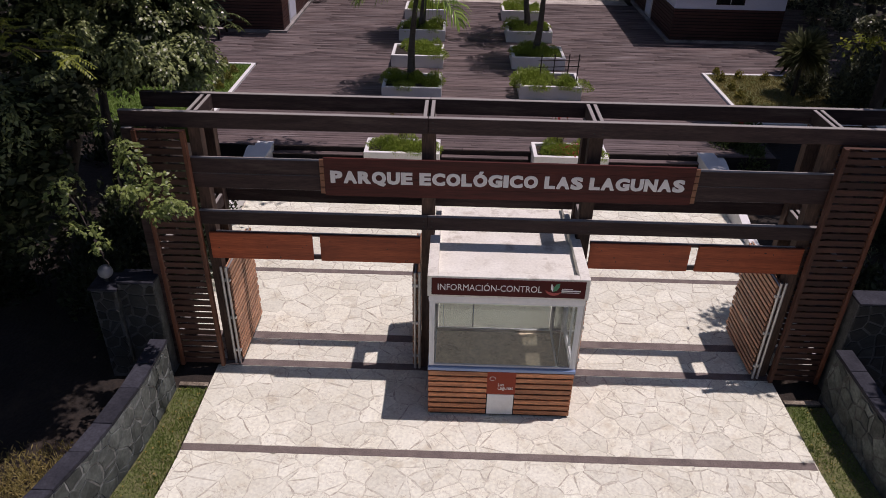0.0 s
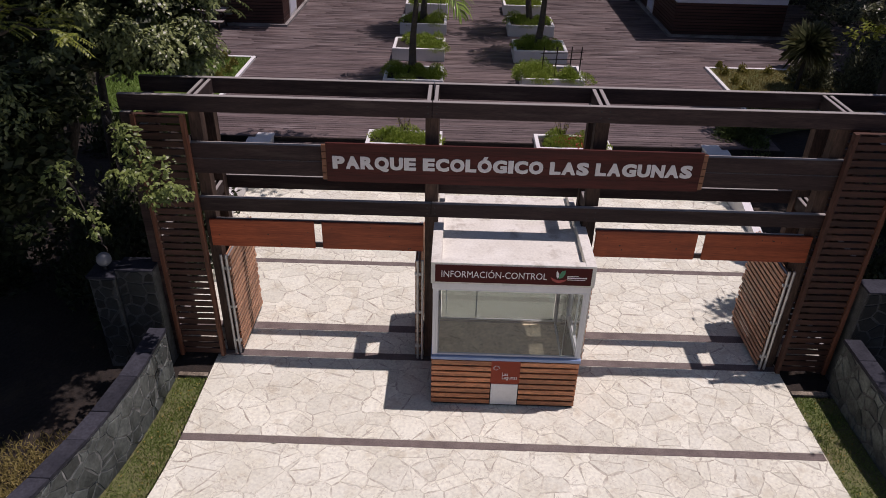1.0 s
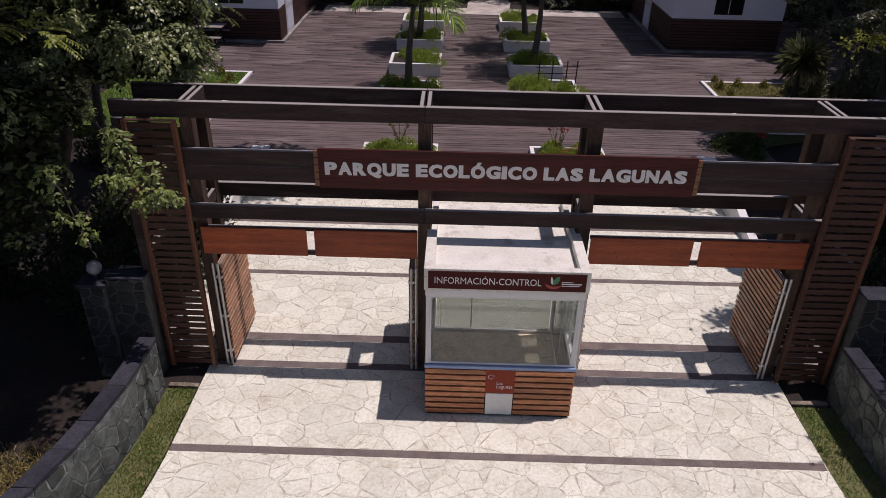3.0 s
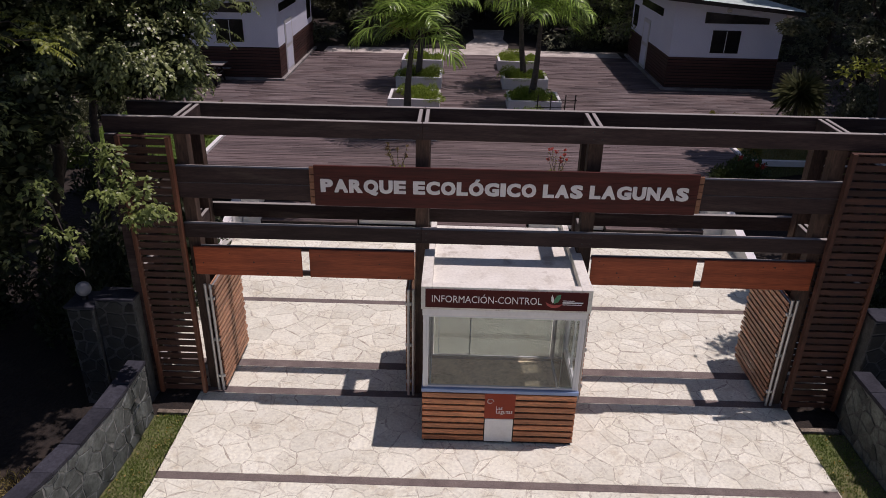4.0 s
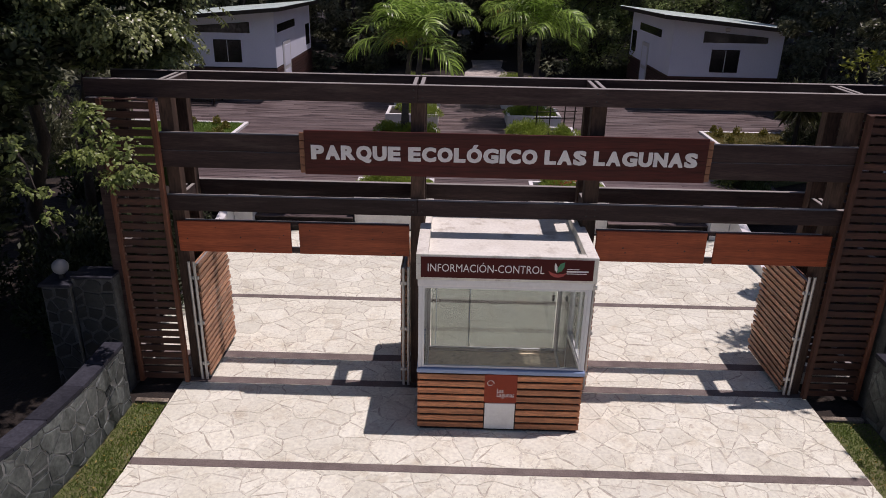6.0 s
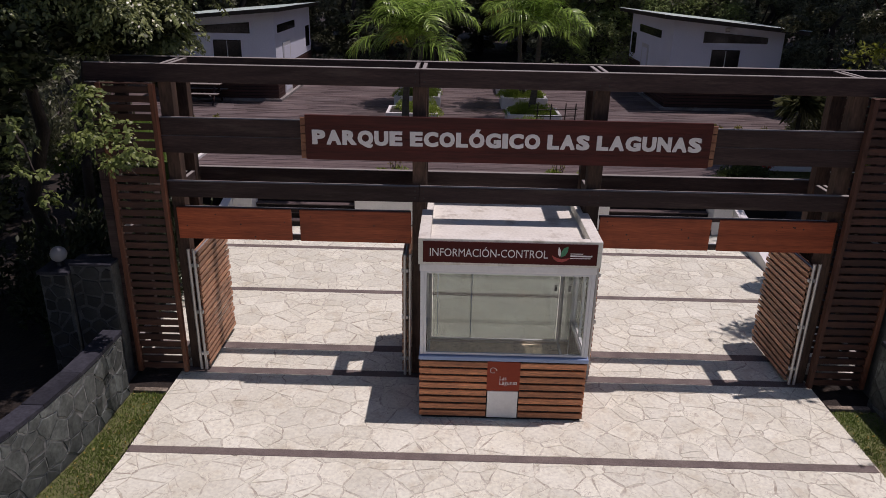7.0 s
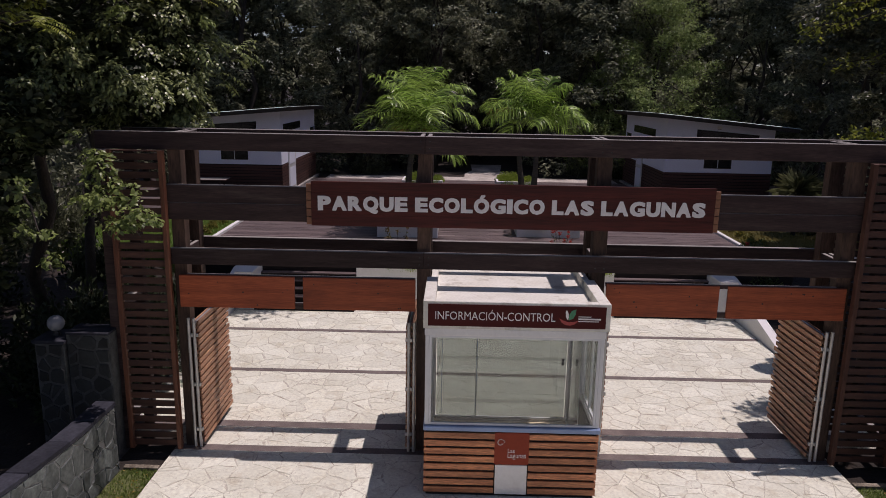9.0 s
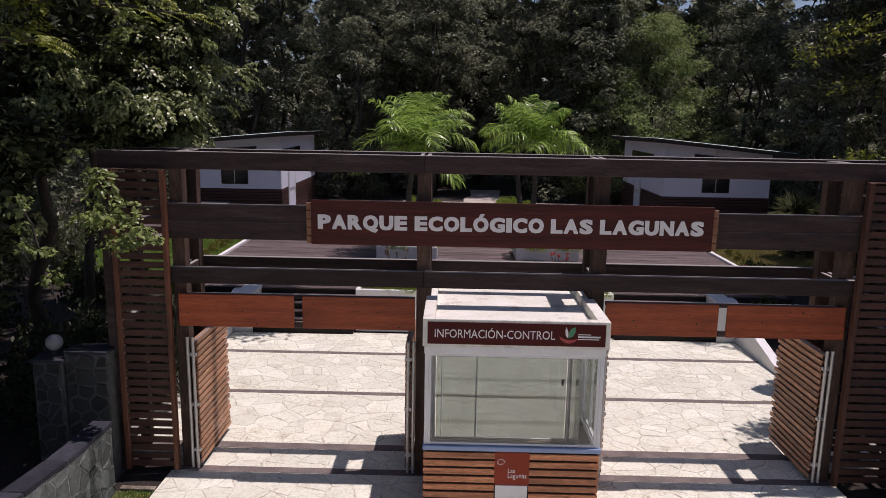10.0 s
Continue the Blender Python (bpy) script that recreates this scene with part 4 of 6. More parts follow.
def mound(n, x0, x1, y0, y1, z, h, rng, length, width, lumps=7, lump=1.0):
    """Leaves over an uneven mound, dense at its surface."""
    cx, cy, r, t = rng.uniform(x0, x1, lumps), rng.uniform(y0, y1, lumps), lump * rng.uniform(0.2, 0.42, lumps), rng.uniform(0.5, 1.0, lumps)
    k = rng.integers(0, lumps, n)
    th, ph = rng.uniform(0, 2 * math.pi, n), np.arccos(rng.uniform(0, 1, n))
    rad = r[k] * rng.uniform(0.75, 1.08, n)
    c = np.stack([cx[k] + rad * np.sin(ph) * np.cos(th), cy[k] + rad * np.sin(ph) * np.sin(th), z + h * t[k] * np.cos(ph) * rng.uniform(0.6, 1.1, n)], 1)
    a = np.stack([np.sin(ph) * np.cos(th), np.sin(ph) * np.sin(th), np.cos(ph) + 0.3], 1) + rng.normal(size=(n, 3)) * 0.5
    return leaf_arrays(c, a, length * rng.uniform(0.6, 1.4, n), width * rng.uniform(0.6, 1.4, n), rng)


def planter(x0, x1, y0, y1, z0, z1, seed, height=0.34, flowers=False):
    p = thing("planter", "white rendered planter box", "planter", group="planter boxes on the deck")
    t = 0.10
    part("box", boxes((x0, x1, y0, y0 + t, z0, z1), (x0, x1, y1 - t, y1, z0, z1), (x0, x0 + t, y0 + t, y1 - t, z0, z1), (x1 - t, x1, y0 + t, y1 - t, z0, z1), bevel=0.008), M["white"], p)
    part("soil", boxes((x0 + t, x1 - t, y0 + t, y1 - t, z0, z1 - 0.07)), M["soil"], p)
    r = np.random.default_rng(seed)
    s = thing("planter_shrub", "bright green fine-leaved shrubs filling a planter", "shrub", group="planter shrubs")
    big = height > 0.45
    v, f = mound(10000 if big else 7000, x0 + (0.0 if big else 0.22), x1 - (0.0 if big else 0.2), y0 + (0.0 if big else 0.2), y1 - 0.22, z1 - 0.08, height, r, 0.085, 0.018, 16 if big else 13)
    raw_part("foliage", v, f, M["planter_leaf"], s)
    if flowers:
        v, f = mound(160, x0 + 0.6, x1 - 0.3, y0 + 0.1, y1 - 0.3, z1 + 0.02, height, r, 0.05, 0.04)
        tagged(raw_part("flowers", v, f, M["flower"], s), kind="stuff")


ROWS = (((11.15, -3.03, -1.24), (14.45, -3.03, -1.27), (17.80, -3.03, -1.28), (21.1, -3.05, -1.30)), ((11.55, 1.13, 3.02), (14.55, 1.07, 2.88), (17.92, 1.05, 2.79), (21.25, 1.03, 2.72)))
for i, (x0, x1) in enumerate(((-3.07, -1.16), (1.2, 3.08))):
    planter(x0, x1, 6.95, 7.90, 0.0, 1.04, 50 + i, 0.34, flowers=(i == 1))
    for k, (y, xa, xb) in enumerate(ROWS[i]):
        planter(xa, xb, y, y + 1.45, DECK, DECK + 0.42, 60 + 10 * i + k, 0.52 if (i == 1 and k == 0) else 0.38)


def stalks(x, y, z, seed, flowers, label, n=9):
    """Thin upright stems with sparse leaves and a few blooms."""
    rs = np.random.default_rng(seed)
    t = thing("flowering_plant", label, "plant", group="tall plants in the planters")
    for k in range(n):
        top = (x + rs.uniform(-0.28, 0.28), y + rs.uniform(-0.12, 0.12), z + rs.uniform(0.6, 1.0))
        foot = (x + rs.uniform(-0.12, 0.12), y + rs.uniform(-0.08, 0.08), z)
        st = part("stem", rods((foot, top, 0.007, 0.004), sides=5), M["bark"], t)
        c = np.array([np.array(foot) + (np.array(top) - np.array(foot)) * f for f in rs.uniform(0.3, 1.0, 14)]) + rs.normal(size=(14, 3)) * 0.025
        v, f = leaf_arrays(c, rs.normal(size=(14, 3)), np.full(14, 0.06), np.full(14, 0.022), rs)
        raw_part("leaves", v, f, M["hedge_leaf"], st)
        c = np.array(top) + rs.normal(size=(26, 3)) * 0.022
        v, f = leaf_arrays(c, rs.normal(size=(26, 3)), np.full(26, 0.045), np.full(26, 0.03), rs)
        raw_part("bloom", v, f, M["flower" if flowers else "seed_head"], st, "small red bloom" if flowers else "dry brown seed head")


stalks(1.85, 7.55, 1.0, 71, True, "thin-stemmed plant with small red blooms in a planter")
stalks(-2.1, 7.5, 1.0, 72, False, "dry thin-stemmed plant with brown seed heads in a planter", 7)
stakes = thing("stake_frame", "small frame of thin wooden stakes in a planter", "stake frame")
for x in (1.75, 2.15, 2.60, 2.90):
    part("stake", rods(((x, 12.0 + 0.1 * (x > 2.2), DECK + 0.35), (x + 0.03, 12.05 + 0.1 * (x > 2.2), DECK + 1.25), 0.018), sides=6), M["bark"], stakes)
for z in (DECK + 0.85, DECK + 1.05):
    part("crossbar", rods(((1.68, 12.06, z), (2.98, 12.16, z + 0.03), 0.014), sides=6), M["bark"], stakes)

# ---------------------------------------------------------------- lawns with kerbs and borders
for side, nm, blade in ((-1, "green", "blade"), (1, "dry", "dry_blade")):
    ki, far, near = (7.75, 14.22, 8.9) if side < 0 else (7.62, 14.36, 10.0)
    xa, xb = (side * ki, side * 11.6)
    x0, x1 = min(xa, xb), max(xa, xb)
    lawn = part("lawn", boxes((x0, x1, near, far, 0.2, DECK + 0.03)), M["turf" if side > 0 else "lawn_turf"])
    tagged(lawn, ("patch of short green grass behind a white kerb" if side < 0 else "patch of thin yellowing grass behind a white kerb"), "lawn", kind="structure")
    kerb = thing("kerb", "white painted kerb round the lawn", "kerb", kind="structure")
    part("kerb_side", boxes((min(side * (ki - 0.12), side * (ki - 0.005)), max(side * (ki - 0.12), side * (ki - 0.005)), near - 0.12, far + 0.12, DECK - 0.1, DECK + 0.07), bevel=0.01), M["white"], kerb)
    part("kerb_side", boxes((min(side * ki, side * 11.6), max(side * ki, side * 11.6), far + 0.005, far + 0.12, DECK - 0.1, DECK + 0.07), bevel=0.01), M["white"], kerb)
    if side > 0:
        part("kerb_side", boxes((min(side * ki, side * 11.6), max(side * ki, side * 11.6), near - 0.12, near - 0.005, DECK - 0.1, DECK + 0.07), bevel=0.01), M["white"], kerb)
    r = np.random.default_rng(90 + side)
    n = 15000
    c = np.stack([r.uniform(x0 + 0.05, x1, n), r.uniform(near + 0.05, far - 0.05, n), np.full(n, DECK + 0.06)], 1)
    keep = np.abs(c[:, 0]) < 12.5
    c = c[keep]
    n = len(c)
    a = np.stack([r.normal(size=n) * 0.4, r.normal(size=n) * 0.4, np.ones(n)], 1)
    v, f = leaf_arrays(c, a, r.uniform(0.06, 0.14, n), r.uniform(0.008, 0.016, n), r)
    tagged(raw_part("lawn_grass", v, f, M["dry_blade" if side > 0 else "lawn_blade"]), "short lawn grass blades", "grass", kind="stuff")
    for k in range(9):
        if k < 6:
            bx, by = side * (ki + 0.30 + 0.08 * r.random()), near + 0.45 + 0.80 * k
        else:
            bx, by = side * (8.6 + 0.8 * (k - 6)), 14.0
        b = thing("border_plant", "small yellow-green border plant along the kerb", "plant", group="border plants")
        v, f = mound(260, bx - 0.07, bx + 0.07, by - 0.10, by + 0.10, DECK + 0.03, 0.36, r, 0.085, 0.034, 3, 0.42)
        raw_part("foliage", v, f, M["hedge_leaf"], b)

# ---------------------------------------------------------------- huts


def hut(side):
    h = thing("hut", "white hut with red-brown slatted base and sloping pale green roof", "hut", group="twin huts")
    xi, xo = (7.60, 11.75) if side < 0 else (7.40, 11.55)

    def bx(x0, x1, y0, y1, z0, z1):
        a, b = sorted((side * x0, side * x1))
        return (a, b, y0, y1, z0, z1)

    "Walls follow the roof, which falls away from the deck."
    top_in, top_out = 4.22, 3.84

    bm = bmesh.new()
    vs = [bm.verts.new((side * x, y, z)) for y, drop in ((HUT_Y0, 0.0), (HUT_Y1, 0.12)) for x, z in ((xi, DECK), (xo, DECK), (xo, top_out - drop), (xi, top_in - drop))]
    for idx in ((0, 1, 2, 3), (7, 6, 5, 4), (0, 4, 5, 1), (1, 5, 6, 2), (2, 6, 7, 3), (3, 7, 4, 0)):
        bm.faces.new([vs[i] for i in idx])
    bmesh.ops.recalc_face_normals(bm, faces=bm.faces)
    part("wall", bm, M["hut_white"], h)
    part("backing", boxes(bx(xi - 0.006, xo, HUT_Y0 - 0.006, HUT_Y0 + 0.01, DECK + 0.09, DECK + 1.25), bx(xi - 0.006, xi + 0.01, HUT_Y0 + 0.011, HUT_Y1, DECK + 0.09, DECK + 1.25)), M["joint"], h)
    "Slatted base on the front and the side towards the deck."
    front_slat = to_mesh("slat", boxes((0, 1, 0, 0.025, 0, 0.088)), M["hut_slat"])
    side_slat = to_mesh("slat", boxes((0, 0.025, 0, 1, 0, 0.088)), M["hut_slat"])
    d0, d1 = (19.7, 21.0) if side < 0 else (21.9, 23.0)
    for k in range(10):
        z = DECK + 0.09 + (0.115 if side < 0 else 0.12) * k
        a = sorted((side * (xi - 0.03), side * xo))
        o = slat_at(a[0], a[1], HUT_Y0 - 0.03, z, h, front_slat)
        for ya, yb in ((HUT_Y0, d0 - 0.05), (d1 + 0.05, HUT_Y1)):
            o = new("slat", side_slat)
            o.location = (side * xi - (0.028 if side > 0 else -0.003), ya, z)
            o.scale = (1, yb - ya, 1)
            o.parent = h
    part("plinth", boxes(bx(xi - 0.16, xo + 0.1, HUT_Y0 - 0.16, HUT_Y0 - 0.04, DECK, DECK + 0.09), bx(xi - 0.16, xi - 0.035, HUT_Y0 - 0.035, HUT_Y1, DECK, DECK + 0.09)), M["plinth"], h, "dirty grey concrete plinth")
    "Front window of two panes, and the slanted strip above it."
    win = part("window", boxes(bx(8.92, 9.98, HUT_Y0 - 0.012, HUT_Y0 + 0.02, 2.33, 3.17)), M["joint"], h)
    for xa, xb in ((8.95, 9.435), (9.465, 9.95)):
        o = part("pane", boxes(bx(xa, xb, HUT_Y0 - 0.018, HUT_Y0 - 0.013, 2.36, 3.14)), M["dark_glass"], win)
    part("frame", boxes(bx(9.436, 9.464, HUT_Y0 - 0.022, HUT_Y0 - 0.013, 2.36, 3.14)), M["aluminium"], win)

    def slant(x0, x1, z0, za, zb, y):
        bm = bmesh.new()
        vs = [bm.verts.new((side * x, yy, z)) for yy in (y, y + 0.03) for x, z in ((x0, z0), (x1, z0), (x1, zb), (x0, za))]
        for idx in ((0, 1, 2, 3), (7, 6, 5, 4), (0, 4, 5, 1), (1, 5, 6, 2), (2, 6, 7, 3), (3, 7, 4, 0)):
            bm.faces.new([vs[i] for i in idx])
        bmesh.ops.recalc_face_normals(bm, faces=bm.faces)
        return bm

    part("window", slant(8.55, 10.95, 3.42, 3.83, 3.64, HUT_Y0 - 0.014), M["dark_glass"], h, "dark slanted strip window")
    o = part("window", boxes(bx(xi - 0.014, xi + 0.02, 20.2 if side > 0 else 19.0, 23.8 if side > 0 else 22.1, 3.42, 3.72)), M["dark_glass"], h, "dark strip window")
    part("window", boxes(bx(xi - 0.014, xi + 0.02, 24.3, 25.1, 2.4, 3.3)), M["dark_glass"], h, "small louvred side window")
    dr = part("door", boxes(bx(xi - 0.035, xi + 0.02, d0, d1, DECK + 0.02, 3.0), bevel=0.006), M["aluminium"], h, "white panelled door")
    for k in range(2):
        part("door_panel", boxes(bx(xi - 0.045, xi - 0.034, d0 + 0.15, d1 - 0.15, DECK + 0.2 + 0.95 * k, DECK + 1.0 + 0.95 * k), bevel=0.005), M["hut_white"], dr)
    part("door_handle", boxes(bx(xi - 0.08, xi - 0.045, d1 - 0.11, d1 - 0.05, DECK + 1.0, DECK + 1.03), bevel=0.004), M["black"], dr)
    if side > 0:
        lp = part("wall_lamp", boxes(bx(9.30, 9.46, HUT_Y0 - 0.12, HUT_Y0 - 0.002, 3.86, 3.96), bevel=0.012), M["white"], h, "small white wall lamp")
        part("lens", boxes(bx(9.32, 9.44, HUT_Y0 - 0.11, HUT_Y0 - 0.01, 3.84, 3.858)), M["globe"], lp)
    "Roof: a dark slab with corrugated sheet on it."
    rx0, rx1, ry0, ry1 = (7.24, 12.35, 18.0, 25.9) if side < 0 else (6.88, 12.2, 18.0, 25.9)
    slope = (top_in - top_out) / (xo - xi)
    bm = bmesh.new()
    z_at = (lambda x, y: top_in + (xi - x) * slope - 0.14 * (y - ry0) / (ry1 - ry0))
    vs = [bm.verts.new((side * x, y, z_at(x, y) + dz)) for dz in (0.01, 0.15) for x, y in ((rx0, ry0), (rx1, ry0), (rx1, ry1), (rx0, ry1))]
    for idx in ((0, 1, 2, 3), (7, 6, 5, 4), (0, 4, 5, 1), (1, 5, 6, 2), (2, 6, 7, 3), (3, 7, 4, 0)):
        bm.faces.new([vs[i] for i in idx])
    bmesh.ops.recalc_face_normals(bm, faces=bm.faces)
    rf = part("roof", bm, M["fascia"], h, "dark-edged sloping roof")
    ys = np.linspace(ry0 - 0.03, ry1 + 0.03, 240)
    wv = 0.018 * np.sin(ys * 2 * math.pi / 0.2)
    v = np.array([(side * x, y, z_at(x, y) + 0.165 + w * 0.6) for y, w in zip(ys, wv) for x in (rx0 - 0.05, rx1 + 0.05)])
    k = np.arange(len(ys) - 1)[:, None] * 2
    raw_part("roof_sheet", v, k + np.array([0, 1, 3, 2]), M["roof_sheet"], rf, "pale green corrugated sheet")
    return h


hut(-1)
hut(1)

# ---------------------------------------------------------------- picnic table
table = thing("picnic_table", "red-brown timber picnic table with bench on the deck", "table")
tx, ty = -10.42, 17.85
for k in range(4):
    part("top_board", boxes((tx - 0.9, tx + 0.9, ty - 0.36 + 0.18 * k, ty - 0.36 + 0.18 * k + 0.17, DECK + 0.72, DECK + 0.76), bevel=0.005), M["post_wood"], table)
for dy in (-0.60, 0.60):
    part("bench_board", boxes((tx - 0.9, tx + 0.9, ty + dy - 0.14, ty + dy + 0.14, DECK + 0.41, DECK + 0.45), bevel=0.005), M["post_wood"], table)
for dx in (-0.65, 0.65):
    for s in (-1, 1):
        part("leg", rods(((tx + dx, ty + s * 0.55, DECK), (tx + dx, ty + s * 0.18, DECK + 0.72), 0.04), sides=8), M["dark_wood"], table)
    part("crosspiece", boxes((tx + dx - 0.03, tx + dx + 0.03, ty - 0.85, ty + 0.85, DECK + 0.36, DECK + 0.408)), M["dark_wood"], table)

# ---------------------------------------------------------------- path into the woods
path_mesh = bmesh.new()
for k in range(5):
    y = 26.1 + 1.5 * k
    xm, hw = 0.3 * math.sin(k * 0.35) + 0.7, 1.0 - 0.06 * k + 0.15 * math.sin(k * 2.1)
    path_mesh.verts.new((xm - hw, y, DECK - 0.016))
    path_mesh.verts.new((xm + hw, y, DECK - 0.016))
path_mesh.verts.ensure_lookup_table()
for k in range(4):
    path_mesh.faces.new([path_mesh.verts[i] for i in (2 * k, 2 * k + 1, 2 * k + 3, 2 * k + 2)])
tagged(part("path", path_mesh, M["gravel"]), "pale gravel path leading into the woods", "path", kind="structure")
tagged(part("path_strip", boxes((-7.0, 7.0, 24.72, 26.1, 0.5, DECK - 0.012)), M["gravel"]), "pale gravel strip behind the deck", "path", kind="structure")

# ---------------------------------------------------------------- trees


def tube(bm, points, radii, sides=7):
    """One tapering tube along a line of points."""
    pts = [Vector(p) for p in points]
    rings = []
    for k, p in enumerate(pts):
        d = (pts[min(k + 1, len(pts) - 1)] - pts[max(k - 1, 0)]).normalized()
        side_way = d.cross(Vector((0.31, 0.95, 0.05))).normalized()
        other = d.cross(side_way)
        rings.append([bm.verts.new(p + (side_way * math.cos(2 * math.pi * a / sides) + other * math.sin(2 * math.pi * a / sides)) * radii[k]) for a in range(sides)])
    for lower, upper in zip(rings, rings[1:]):
        for a in range(sides):
            b = (a + 1) % sides
            face = bm.faces.new((lower[a], lower[b], upper[b], upper[a]))
            face.smooth = True
    bm.faces.new(rings[0][::-1])
    bm.faces.new(rings[-1])


def limb(bm, p, q, r0, r1, rng, bend=0.12, steps=5):
    """A crooked, tapering branch."""
    p, q = Vector(p), Vector(q)
    d = (q - p).length
    pts, radii = [p], [r0]
    for k in range(1, steps + 1):
        t = k / steps
        pts.append(p.lerp(q, t) + Vector(rng.normal(size=3)) * d * bend * 0.3 * (0 if k == steps else 1))
        radii.append(r0 + (r1 - r0) * t)
    tube(bm, pts, radii)


def tree(base, height, spread, seed, leaves, leaf, mat, label, crown_low=0.35, trunk=0.16, clumps=60, name="tree", group="woodland trees", lean=(0, 0), limbs=12):
    rng_t = np.random.default_rng(seed)
    t = thing(name, label, "tree", group=group)
    b = Vector(base)
    top = b + Vector((lean[0], lean[1], height * 0.8))
    bm = bmesh.new()
    limb(bm, b, top, trunk, trunk * 0.25, rng_t, 0.08, 7)
    part("trunk", bm, M["bark"], t)
    "Clumps lie near the outside of a crown that narrows upwards."
    up = rng_t.uniform(0, 1, clumps) ** 0.9
    way = rng_t.uniform(0, 2 * math.pi, clumps)
    rad = spread * (1 - 0.78 * up ** 1.5) * (0.45 + 0.6 * rng_t.random(clumps) ** 0.6) * rng_t.uniform(0.85, 1.2, clumps)
    low = height * crown_low
    cc = np.stack([base[0] + lean[0] * 0.8 + rad * np.cos(way), base[1] + lean[1] * 0.8 + rad * np.sin(way), base[2] + low + 0.3 + up * (height - low - 0.3)], 1)
    for k in range(0, clumps, max(1, clumps // limbs)):
        s = b.lerp(top, rng_t.uniform(0.35, 0.9))
        bm = bmesh.new()
        limb(bm, s, cc[k], trunk * 0.3, 0.012, rng_t, 0.15, 4)
        part("limb", bm, M["bark"], t)
    k = rng_t.integers(0, clumps, leaves)
    size = spread * rng_t.uniform(0.06, 0.19, clumps)
    o = rng_t.normal(size=(leaves, 3))
    o /= np.linalg.norm(o, axis=1, keepdims=True) + 1e-9
    o *= (rng_t.uniform(0.25, 1.0, leaves) ** 0.5 * size[k] * 1.5)[:, None] * np.array([1.0, 1.0, 0.6])
    c = cc[k] + o
    a = o + rng_t.normal(size=(leaves, 3)) * spread * 0.12
    a[:, 2] = a[:, 2] * 0.5 - spread * 0.05
    v, f = leaf_arrays(c, a, leaf * rng_t.uniform(0.6, 1.5, leaves), leaf * 0.46 * rng_t.uniform(0.7, 1.3, leaves), rng_t, wild=0.6)
    raw_part("crown", v, f, M[mat], t)
    return t


"""Leafy trees over both ends of the gate."""
tree((-9.0, 6.0, 0.3), 10.5, 2.7, 13, 32000, 0.13, "tree_leaf", "dense broad-leaved tree beside the court", 0.40, 0.12, 100, group="trees beside the gate", limbs=3)
tree((-12.2, 2.5, 0.2), 11.0, 3.0, 16, 20000, 0.2, "tree_leaf", "tall dark broad-leaved tree behind the wall", 0.15, 0.2, 100, group="trees beside the gate")
tree((9.0, 2.7, 0.1), 10.0, 2.3, 14, 42000, 0.13, "tree_leaf", "dark broad-leaved tree shading the gate", 0.42, 0.18, 100, group="trees beside the gate")
tree((10.5, 8.9, 0.3), 10.0, 2.7, 15, 38000, 0.13, "tree_leaf", "dark broad-leaved tree beside the court", 0.4, 0.18, 90, group="trees beside the gate")
tree((11.6, -2.4, 0), 9.5, 2.5, 17, 15000, 0.2, "tree_leaf", "dark broad-leaved tree behind the flared wall", 0.3, 0.18, 90, group="trees beside the gate")

# Crowns above the view, added to put the right side in shade.
tree((13.0, 5.6, 0.4), 14.0, 3.2, 19, 22000, 0.33, "tree_leaf", "tall tree with unseen crown, added to shade the deck side", 0.63, 0.2, 90, group="trees beside the gate")
tree((12.9, 9.6, 0.4), 17.0, 3.3, 43, 20000, 0.33, "tree_leaf", "tall tree with unseen crown, added to shade the trees beside the court", 0.70, 0.2, 90, group="trees beside the gate")
tree((15.6, 19.5, 0.4), 15.0, 3.0, 35, 14000, 0.36, "tree_leaf", "tall tree with unseen crown, added to shade the hut roof", 0.68, 0.2, 80, group="trees beside the gate")
tree((17.2, 14.5, 0.4), 14.5, 3.4, 20, 20000, 0.33, "tree_leaf", "tall tree with unseen crown, added to shade the deck side", 0.7, 0.2, 90, group="trees beside the gate")

# Unseen tall trees, added on both sides of the approach to block open sky.
"Tall trees on both sides of the approach, that close it off from the open sky."
for k, (x, y) in enumerate(((-10.6, -4.6), (-10.2, -9.6), (-11.4, -14.0), (13.6, -6.2), (13.2, -11.0), (13.8, -15.6))):
    tree((x, y, 0.0), 14.5 + 0.7 * (k % 3), 3.4, 60 + k, 9000, 0.36, "tree_leaf", "unseen tall tree added to block sky beside the approach", 0.25, 0.2, 80, group="trees beside the approach", limbs=6)


def spray(tip, root, n, seed, label, mat="sun_leaf", spread=0.45, leaf=0.16):
    """A low branch with bright leaves hanging out of the crown."""
    r = np.random.default_rng(seed)
    t = thing("leafy_branch", label, "branch", group="hanging branches")
    bm = bmesh.new()
    limb(bm, root, tip, 0.03, 0.006, r, 0.12, 6)
    part("twig", bm, M["bark"], t)
    s = r.beta(1.6, 1.0, n)
    p, q = np.array(root), np.array(tip)
    c = p + (q - p) * s[:, None] + r.normal(size=(n, 3)) * spread * np.array([0.6, 0.6, 0.7]) * (0.3 + 0.7 * s[:, None])
    a = r.normal(size=(n, 3)) + 0.5 * (q - p) / np.linalg.norm(q - p)
    v, f = leaf_arrays(c, a, leaf * r.uniform(0.6, 1.4, n), leaf * 0.5 * r.uniform(0.7, 1.3, n), r)
    raw_part("foliage", v, f, M[mat], t)


